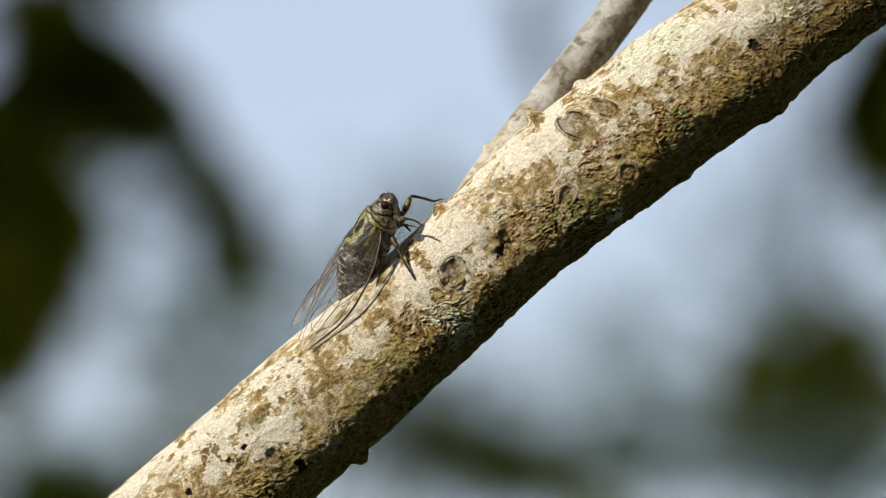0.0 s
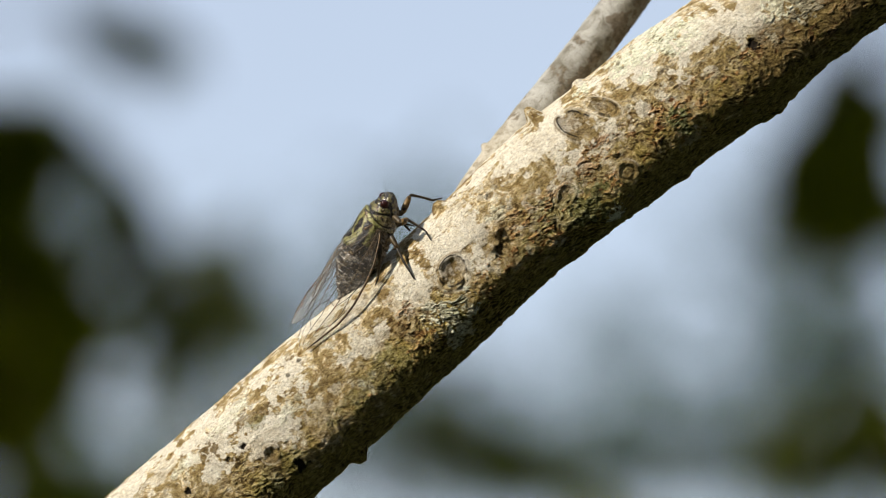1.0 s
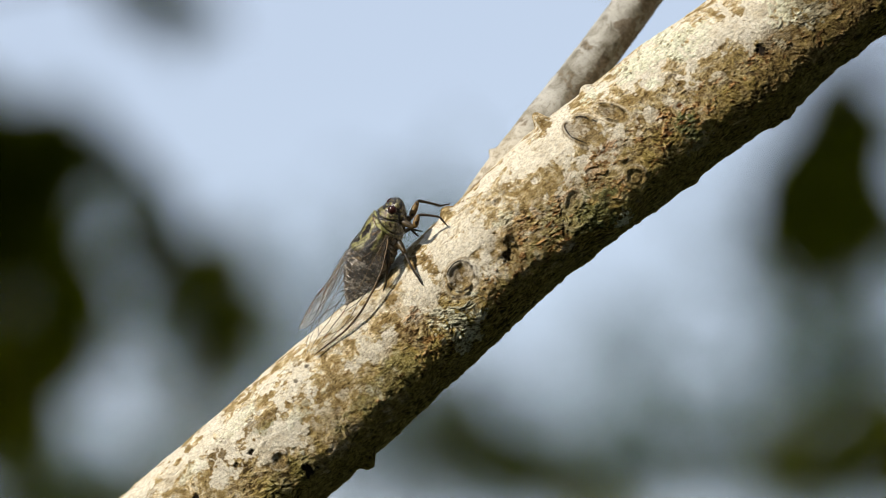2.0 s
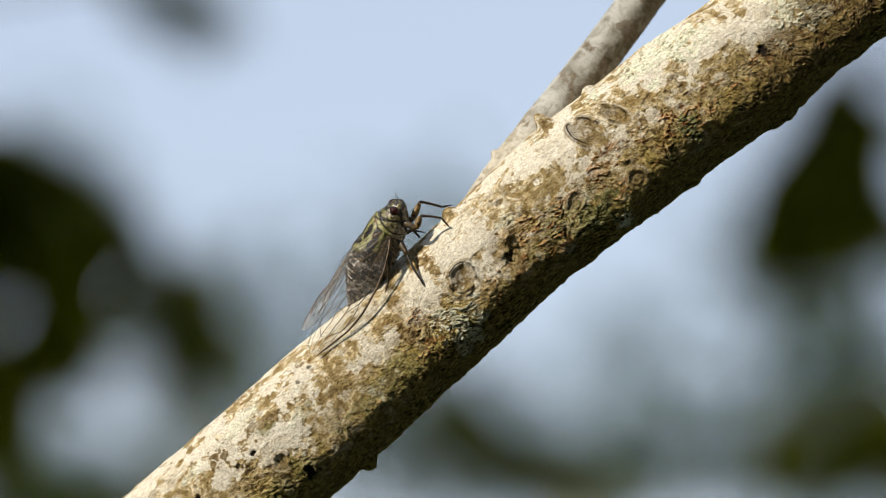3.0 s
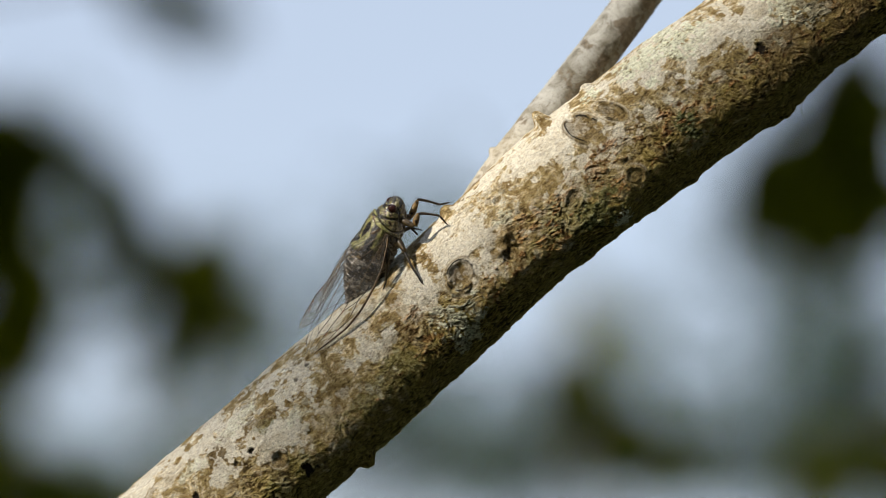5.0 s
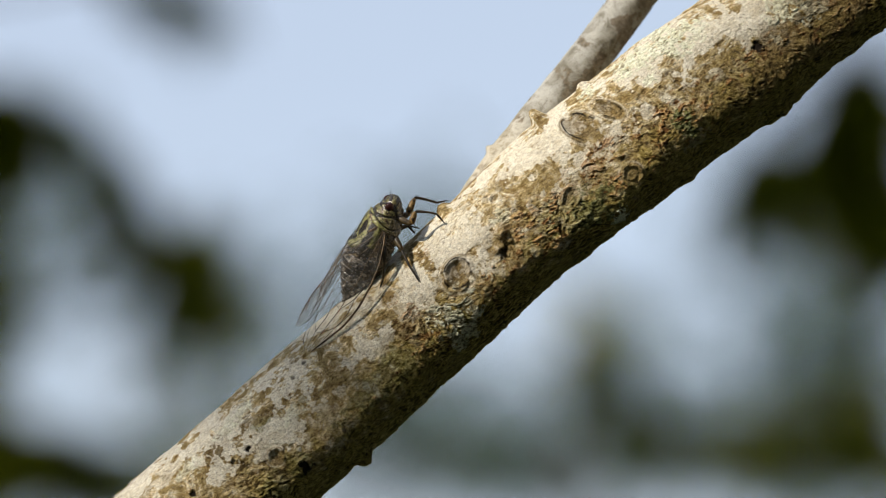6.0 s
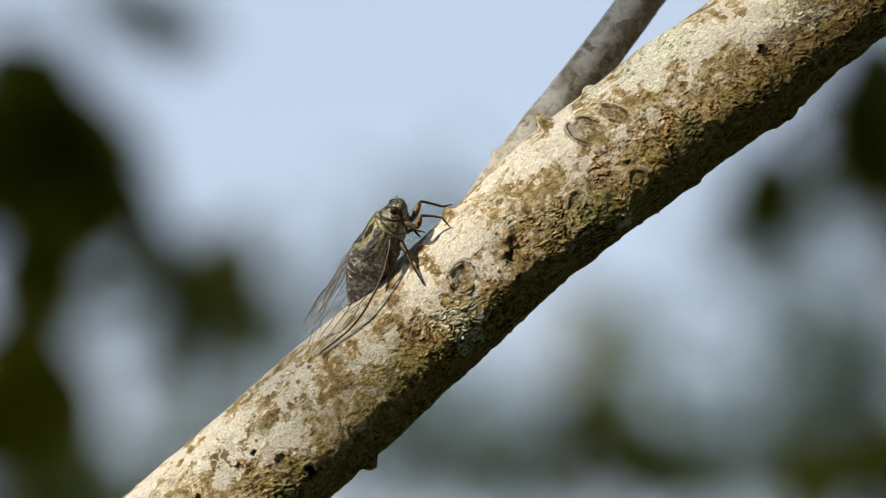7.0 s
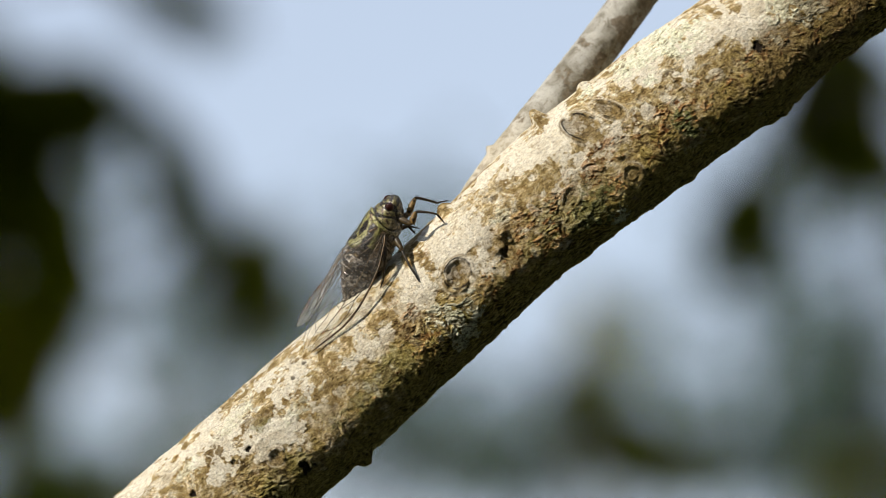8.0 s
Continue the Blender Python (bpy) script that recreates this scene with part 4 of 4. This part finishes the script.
def tree(x, y, height, crown, seed, leaves=6000, leaf=0.42, label="unseen broad-leaved tree with a loose green crown, added to block sky light", clumps=None, trunk=None):
    """A tree with a leaning tapered trunk, limbs and a crown of loose leaf clumps."""
    rnd = random.Random(seed)
    holder = tagged(new("tree"), label, "tree", "trees round the clearing")
    holder.matrix_world = pose(x, y, -0.2)
    r = trunk or 0.02 * height
    lean = [Vector((rnd.uniform(-0.05, 0.05) * height * t, rnd.uniform(-0.05, 0.05) * height * t, height * 0.92 * t)) for t in (0, 0.25, 0.5, 0.75, 1.0)]
    part("trunk", grid_mesh("trunk", tube(lean, [r * 1.3, r, r * 0.8, r * 0.5, r * 0.15], 10)), TRUNK, holder)
    ends = []
    for k in range(9):
        t = rnd.uniform(0.45, 0.95)
        i = min(int(t * 4), 3)
        at = lean[i].lerp(lean[i + 1], t * 4 - i)
        a = k * 2.4 + rnd.uniform(-0.4, 0.4)
        out = Vector((math.cos(a), math.sin(a), rnd.uniform(0.15, 0.7))) * crown * rnd.uniform(0.55, 0.95)
        part("limb", grid_mesh("limb", tube([at, at + out * 0.5 + Vector((0, 0, 0.06 * crown)), at + out], [r * 0.4, r * 0.25, r * 0.06], 7)), TRUNK, holder)
        ends += [at + out, at + out * 0.65]
    if clumps:
        centres, spreads, counts = clumps
        centres = [Vector(c) - Vector((x, y, -0.2)) for c in centres]
    else:
        ends.append(lean[-1])
        centres = [e + Vector([rnd.uniform(-0.15, 0.15) * crown for _ in range(3)]) for e in ends]
        spreads = [[crown * rnd.uniform(0.25, 0.42)] * 2 + [crown * rnd.uniform(0.18, 0.3)] for _ in centres]
        counts = [leaves // len(centres)] * len(centres)
    part("crown", leaf_cloud(centres, spreads, counts, leaf, seed), FAR_LEAF, holder)
    return holder


def soil_material():
    m = Nodes("forest_floor", 0.95)
    m.colour(m.mix(m.noise(0.6, 6), m.ramp(m.noise(9, 8, 0.7), [(0.3, (0.02, 0.02, 0.008)), (0.6, (0.045, 0.045, 0.018)), (0.8, (0.09, 0.07, 0.035))]), (0.03, 0.036, 0.012)))
    m.bump(m.noise(30, 6), 0.6, 0.05)
    return m.mat


xs = np.concatenate([-np.geomspace(3000, 8, 24), np.linspace(-6, 6, 9), np.geomspace(8, 3000, 24)])
gx, gy = np.meshgrid(xs, xs, indexing="ij")
ground = part("ground", grid_mesh("ground", np.stack([gx, gy, 0.25 * smooth_noise(gx / 7, gy / 7, 0 * gx, 5) - 0.1], -1), closed=False), soil_material())
tagged(ground, "dark leaf-strewn forest floor with low green growth", "ground", kind="structure")

# unseen trees added all round to block sky light, open towards the sun
sunward = math.atan2(SUN.y, SUN.x)
rnd = random.Random(7)
for k in range(30):
    a = k / 30 * 2 * math.pi + rnd.uniform(-0.1, 0.1)
    off = abs((a - sunward + math.pi) % (2 * math.pi) - math.pi)
    ahead = abs((a - math.pi / 2 + math.pi) % (2 * math.pi) - math.pi)
    if off < 0.36 or ahead < 0.3:
        continue
    d = rnd.uniform(8, 13)
    tree(d * math.cos(a), d * math.sin(a), rnd.uniform(7, 11), rnd.uniform(2.2, 3.2), 300 + k)
# more unseen trees, added close behind the camera to shade the branch from below and behind
for k, (turned, d, height) in enumerate([(262, 4.6, 5.6), (296, 5.0, 6.4), (330, 4.8, 5.8), (280, 7.2, 9.5), (318, 7.6, 9.0), (2, 6.0, 6.8), (150, 6.2, 7.0)]):
    a = radians(turned)
    tree(d * math.cos(a), d * math.sin(a), height, 2.3, 340 + k, 7000, 0.40, "unseen dense tree with a low green crown, added to shade the branch")


def in_sight(x, z, depth):
    return place(x, z, depth).translation


# two trees ahead whose loose crowns fill the distance with gaps of sky: place across the view, reach, leaves
def distance_tree(base_x, base_y, height, depth, spots, seed, leaf=0.13):
    centres = [in_sight(x, z, depth + 0.4 * (k % 3)) for k, (x, z, rx, rz, n) in enumerate(spots)]
    k = depth / REACH * MM
    tree(base_x, base_y, height, 2.4, seed, leaf=leaf, label="distant hazy tree with thin leafy sprays", clumps=(centres, [(rx * k, 0.8, rz * k) for x, z, rx, rz, n in spots], [n for *_, n in spots]), trunk=0.09)


distance_tree(-0.95, 17.5, 4.3, 18, [(-35, -10, 30, 22, 120), (-62, -30, 14, 30, 200), (-20, -42, 30, 18, 240), (-90, -58, 26, 10, 300), (-5, 5, 20, 16, 90), (-100, 10, 16, 30, 160)], 401)
distance_tree(3.4, 22.0, 6.5, 22, [(92, -26, 24, 22, 400), (60, -48, 30, 14, 420), (15, -50, 26, 14, 420), (100, -52, 24, 16, 400), (85, 5, 22, 22, 120), (45, -25, 16, 14, 120)], 402)

# leafy twigs that toss in the wind behind the branch
TWIGS = []
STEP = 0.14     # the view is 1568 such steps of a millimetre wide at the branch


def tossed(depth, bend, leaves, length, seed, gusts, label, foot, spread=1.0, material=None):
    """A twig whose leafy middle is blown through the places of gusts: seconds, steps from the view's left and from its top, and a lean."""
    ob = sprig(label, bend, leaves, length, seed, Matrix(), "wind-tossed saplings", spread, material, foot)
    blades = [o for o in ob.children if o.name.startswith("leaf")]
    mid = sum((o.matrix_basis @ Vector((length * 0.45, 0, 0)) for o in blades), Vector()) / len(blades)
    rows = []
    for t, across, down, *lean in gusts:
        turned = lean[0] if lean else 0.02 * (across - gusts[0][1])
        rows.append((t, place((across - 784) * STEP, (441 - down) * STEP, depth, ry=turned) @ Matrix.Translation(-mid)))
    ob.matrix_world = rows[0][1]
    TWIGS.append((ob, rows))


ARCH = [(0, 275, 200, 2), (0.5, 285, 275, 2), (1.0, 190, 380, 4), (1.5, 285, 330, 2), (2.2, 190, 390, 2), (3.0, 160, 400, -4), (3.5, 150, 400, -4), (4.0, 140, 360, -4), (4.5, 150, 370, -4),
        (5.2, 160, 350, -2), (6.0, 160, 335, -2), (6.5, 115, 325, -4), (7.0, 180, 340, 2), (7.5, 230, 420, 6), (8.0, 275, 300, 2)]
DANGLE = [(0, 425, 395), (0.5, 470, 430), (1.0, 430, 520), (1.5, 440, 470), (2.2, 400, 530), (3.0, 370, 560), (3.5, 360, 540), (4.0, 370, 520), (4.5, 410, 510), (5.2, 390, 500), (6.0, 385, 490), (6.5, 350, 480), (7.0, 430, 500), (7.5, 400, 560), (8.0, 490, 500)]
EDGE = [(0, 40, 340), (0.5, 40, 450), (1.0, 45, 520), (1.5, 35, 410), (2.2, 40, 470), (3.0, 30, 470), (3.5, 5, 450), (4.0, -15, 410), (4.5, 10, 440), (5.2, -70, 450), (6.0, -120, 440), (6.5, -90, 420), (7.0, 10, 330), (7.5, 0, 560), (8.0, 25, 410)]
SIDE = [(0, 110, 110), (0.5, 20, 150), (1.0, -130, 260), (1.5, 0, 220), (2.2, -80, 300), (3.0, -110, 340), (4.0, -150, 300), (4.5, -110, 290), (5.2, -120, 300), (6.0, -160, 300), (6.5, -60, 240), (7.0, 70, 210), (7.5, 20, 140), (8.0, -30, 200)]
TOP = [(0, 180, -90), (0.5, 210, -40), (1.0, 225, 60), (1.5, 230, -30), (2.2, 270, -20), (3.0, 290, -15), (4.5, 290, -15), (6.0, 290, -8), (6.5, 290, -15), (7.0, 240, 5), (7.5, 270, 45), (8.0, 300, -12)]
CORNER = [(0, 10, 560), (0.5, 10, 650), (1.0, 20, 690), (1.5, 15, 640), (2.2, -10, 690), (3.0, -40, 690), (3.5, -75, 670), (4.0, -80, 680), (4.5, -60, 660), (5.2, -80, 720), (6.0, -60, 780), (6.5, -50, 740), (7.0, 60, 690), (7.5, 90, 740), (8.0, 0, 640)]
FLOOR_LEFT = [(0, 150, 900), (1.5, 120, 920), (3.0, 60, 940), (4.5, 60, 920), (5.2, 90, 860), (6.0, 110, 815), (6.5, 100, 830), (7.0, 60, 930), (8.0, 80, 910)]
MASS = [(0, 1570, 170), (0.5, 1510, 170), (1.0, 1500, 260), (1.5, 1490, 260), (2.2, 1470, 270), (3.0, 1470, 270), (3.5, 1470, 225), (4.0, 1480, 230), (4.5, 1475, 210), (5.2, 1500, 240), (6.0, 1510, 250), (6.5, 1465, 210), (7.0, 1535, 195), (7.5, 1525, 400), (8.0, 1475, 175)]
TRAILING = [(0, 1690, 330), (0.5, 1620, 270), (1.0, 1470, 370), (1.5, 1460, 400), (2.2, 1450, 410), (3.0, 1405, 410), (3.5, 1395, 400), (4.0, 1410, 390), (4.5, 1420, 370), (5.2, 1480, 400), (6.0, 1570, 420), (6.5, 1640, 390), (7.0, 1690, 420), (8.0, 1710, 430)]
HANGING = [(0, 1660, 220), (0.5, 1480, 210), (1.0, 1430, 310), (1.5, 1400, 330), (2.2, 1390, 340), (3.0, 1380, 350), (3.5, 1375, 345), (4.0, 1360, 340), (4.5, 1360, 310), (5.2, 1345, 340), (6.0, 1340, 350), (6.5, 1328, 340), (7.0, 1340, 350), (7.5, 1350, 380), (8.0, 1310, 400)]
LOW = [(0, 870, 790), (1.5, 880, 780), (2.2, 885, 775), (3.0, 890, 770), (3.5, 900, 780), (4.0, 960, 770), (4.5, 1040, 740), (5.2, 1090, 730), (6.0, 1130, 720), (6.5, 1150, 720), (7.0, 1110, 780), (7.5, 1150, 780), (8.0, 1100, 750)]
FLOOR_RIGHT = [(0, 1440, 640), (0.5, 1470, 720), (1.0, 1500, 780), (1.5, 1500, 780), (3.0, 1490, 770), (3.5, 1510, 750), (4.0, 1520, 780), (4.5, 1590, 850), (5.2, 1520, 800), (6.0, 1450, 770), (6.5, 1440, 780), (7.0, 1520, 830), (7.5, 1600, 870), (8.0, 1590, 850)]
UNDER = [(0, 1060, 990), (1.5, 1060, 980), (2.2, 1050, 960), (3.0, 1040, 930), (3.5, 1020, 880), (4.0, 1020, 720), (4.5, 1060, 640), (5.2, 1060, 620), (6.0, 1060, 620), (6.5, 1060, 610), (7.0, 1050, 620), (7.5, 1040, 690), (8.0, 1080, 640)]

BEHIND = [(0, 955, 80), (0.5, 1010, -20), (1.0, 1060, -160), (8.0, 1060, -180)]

LEFT_FOOT = [(-0.55, 0, -2.9), (-0.5, 0, -1.4), (-0.35, 0, -0.2)]
RIGHT_FOOT = [(0.55, 0, -2.9), (0.5, 0, -1.2), (0.3, 0, -0.02), (0.1, 0, 0.06)]
MID_FOOT = [(0.1, 0, -3.0), (0.05, 0, -1.2)]
SHADED = "slender sapling with dark green leaves in shade"
HALF_SHADE = "slender sapling with mid green leaves in half shade"
SUNNY = "slender sapling with leaves coloured yellowish green as if sunlit"
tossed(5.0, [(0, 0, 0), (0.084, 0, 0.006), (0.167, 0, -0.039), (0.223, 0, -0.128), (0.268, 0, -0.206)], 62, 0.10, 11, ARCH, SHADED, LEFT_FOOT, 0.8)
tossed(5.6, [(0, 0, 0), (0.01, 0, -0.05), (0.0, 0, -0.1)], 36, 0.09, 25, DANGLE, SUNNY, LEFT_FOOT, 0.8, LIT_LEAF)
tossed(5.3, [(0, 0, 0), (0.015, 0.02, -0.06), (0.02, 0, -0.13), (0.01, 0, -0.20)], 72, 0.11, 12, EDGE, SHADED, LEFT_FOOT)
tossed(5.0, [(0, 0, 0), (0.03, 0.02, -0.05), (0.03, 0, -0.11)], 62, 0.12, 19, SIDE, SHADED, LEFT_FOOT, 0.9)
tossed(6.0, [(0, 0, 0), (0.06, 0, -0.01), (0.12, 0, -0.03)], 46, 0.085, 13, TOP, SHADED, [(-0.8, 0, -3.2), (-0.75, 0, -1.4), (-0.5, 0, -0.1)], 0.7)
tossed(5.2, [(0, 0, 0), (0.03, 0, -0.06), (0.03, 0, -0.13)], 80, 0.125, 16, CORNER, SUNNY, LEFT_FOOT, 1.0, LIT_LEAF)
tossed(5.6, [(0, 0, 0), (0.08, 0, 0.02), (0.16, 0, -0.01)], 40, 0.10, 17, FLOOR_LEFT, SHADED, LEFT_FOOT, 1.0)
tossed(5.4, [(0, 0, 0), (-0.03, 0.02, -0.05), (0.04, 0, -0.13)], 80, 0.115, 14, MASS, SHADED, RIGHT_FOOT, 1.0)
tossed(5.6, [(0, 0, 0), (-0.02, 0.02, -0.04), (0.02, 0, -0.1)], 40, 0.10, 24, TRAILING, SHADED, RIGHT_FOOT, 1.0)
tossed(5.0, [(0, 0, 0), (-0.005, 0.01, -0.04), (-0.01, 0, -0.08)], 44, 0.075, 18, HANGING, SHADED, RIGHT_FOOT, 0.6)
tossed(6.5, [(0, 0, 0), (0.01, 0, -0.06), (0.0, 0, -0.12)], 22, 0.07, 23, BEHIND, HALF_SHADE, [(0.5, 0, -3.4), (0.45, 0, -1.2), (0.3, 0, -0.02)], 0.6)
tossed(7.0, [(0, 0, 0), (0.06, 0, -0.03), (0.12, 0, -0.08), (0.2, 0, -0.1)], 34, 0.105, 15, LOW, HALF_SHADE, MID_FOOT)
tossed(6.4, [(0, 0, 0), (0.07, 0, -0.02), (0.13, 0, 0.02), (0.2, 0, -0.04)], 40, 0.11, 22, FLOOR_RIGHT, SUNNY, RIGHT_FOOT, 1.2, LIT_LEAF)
tossed(8.0, [(0, 0, 0), (0.08, 0.1, -0.06), (0.02, 0.2, -0.14), (0.14, 0.2, -0.24)], 11, 0.10, 20, UNDER, "slender sapling with leaves coloured pale green as if half lit", MID_FOOT, 1.0, LIT_LEAF)

# low shrubs added out of view: they hide the floor ahead, shade it all round and cut bounced light
AHEAD = [(-1.6, 4.2, 0.9), (0.2, 3.6, 0.7), (1.9, 4.4, 0.9), (-0.8, 6.2, 1.0), (1.0, 6.6, 1.0), (-2.8, 2.2, 0.9), (2.7, 2.0, 0.9), (2.6, 7.5, 1.1), (-2.9, 7.2, 1.1), (1.2, 2.2, 0.6), (-1.3, 2.0, 0.6)]
AROUND = [(-1.2, 0.2, 0.8), (-2.4, -0.6, 0.9), (-1.0, -1.6, 0.8), (-2.6, -2.0, 1.0), (-3.8, -1.2, 1.0), (-4.2, -3.0, 1.1), (0.4, -1.8, 0.8), (1.6, -0.6, 0.8), (-0.6, -3.2, 1.0), (1.4, -2.6, 0.9), (0.3, 1.9, 0.5), (-3.6, 0.8, 0.9), (2.8, -1.6, 0.9), (-5.4, -2.2, 1.1)]
for k, (x, y, r) in enumerate(AHEAD + AROUND):
    shrub = tagged(new("shrub"), "unseen low dark green shrub added to shade the forest floor", "shrub", "undergrowth shrubs")
    shrub.matrix_world = pose(x, y, -0.1)
    part("stem", grid_mesh("stem", tube([(0, 0, -0.1), (0.03, 0, 0.4), (0.05, 0.02, 0.9)], [0.02, 0.014, 0.005])), TRUNK, shrub)
    part("foliage", leaf_cloud([(0, 0, 0.55), (0.3 * r, 0.1, 0.9), (-0.3 * r, -0.1, 0.8)], [(r * 0.7, r * 0.7, 0.4)] * 3, [420] * 3, 0.16, 500 + k), FAR_LEAF, shrub)

# a thin unseen sapling towards the sun, added so that its shade slides over the lower end of the branch
shaded = PLANE @ (pose(0, 0, 0, 0, -40, 0) @ Vector((-82 * MM, -12 * MM, 0)))
FAR_UP = shaded + SUN * 2.6
OVERHEAD = sprig("unseen thin sapling with narrow green leaves, added for its shade", [(0, 0, 0), (0.1, 0, 0.01), (0.2, 0, 0), (0.3, 0, -0.03)], 26, 0.05, 21, Matrix.Translation(FAR_UP), "wind-tossed saplings", foot=[(-0.3, 0, -3.8), (-0.28, 0, -1.5), (-0.15, 0, -0.2)])
away = Vector((-0.22, 0, 0.12))
DRIFT = [(0.0, 1.6), (1.5, 1.5), (3.0, 1.3), (3.5, 0.9), (4.0, 0.6), (4.5, 0.55), (6.0, 0.45), (6.5, 0.45), (7.0, 0.45), (7.5, 0.5), (8.0, 0.65)]
TWIGS.append((OVERHEAD, [(t, Matrix.Translation(FAR_UP + away * k - Vector((0.15, 0, 0))) @ pose(0, 0, 0, 0, 0, 8 * k)) for t, k in DRIFT]))


# a taller unseen one, added farther towards the sun, dims the light for a while
FARTHER_UP = PLANE @ Vector((-0.02, -0.015, -0.01)) + SUN * 6.5
THIN_SHADE = sprig("unseen sparse sapling with narrow green leaves, added to dim the sun", [(-0.25, 0, 0), (-0.1, 0.03, 0.06), (0.05, 0, -0.05), (0.2, -0.03, 0.05), (0.35, 0, -0.02)], 54, 0.06, 31, Matrix.Translation(FARTHER_UP), "wind-tossed saplings", 1.4, foot=[(-0.8, 0, -5.6), (-0.7, 0, -2.0), (-0.45, 0, -0.2)])
SLIDE = [(0.0, 1.6), (1.5, 1.5), (3.0, 1.1), (3.5, 0.7), (4.0, 0.15), (4.5, 0.1), (6.0, 0.0), (6.5, 0.1), (7.0, 0.5), (7.5, 0.6), (8.0, 0.8)]
TWIGS.append((THIN_SHADE, [(t, Matrix.Translation(FARTHER_UP + Vector((-0.55, 0, 0.3)) * k)) for t, k in SLIDE]))


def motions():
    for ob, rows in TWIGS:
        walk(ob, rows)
    for k, piece in enumerate(FORELEG):
        walk(piece, [(t, step_of(grip, k)) for t, grip in ((0.0, 0), (0.16, 1), (1.28, 1), (1.46, 2), (8.0, 2))])


motions()
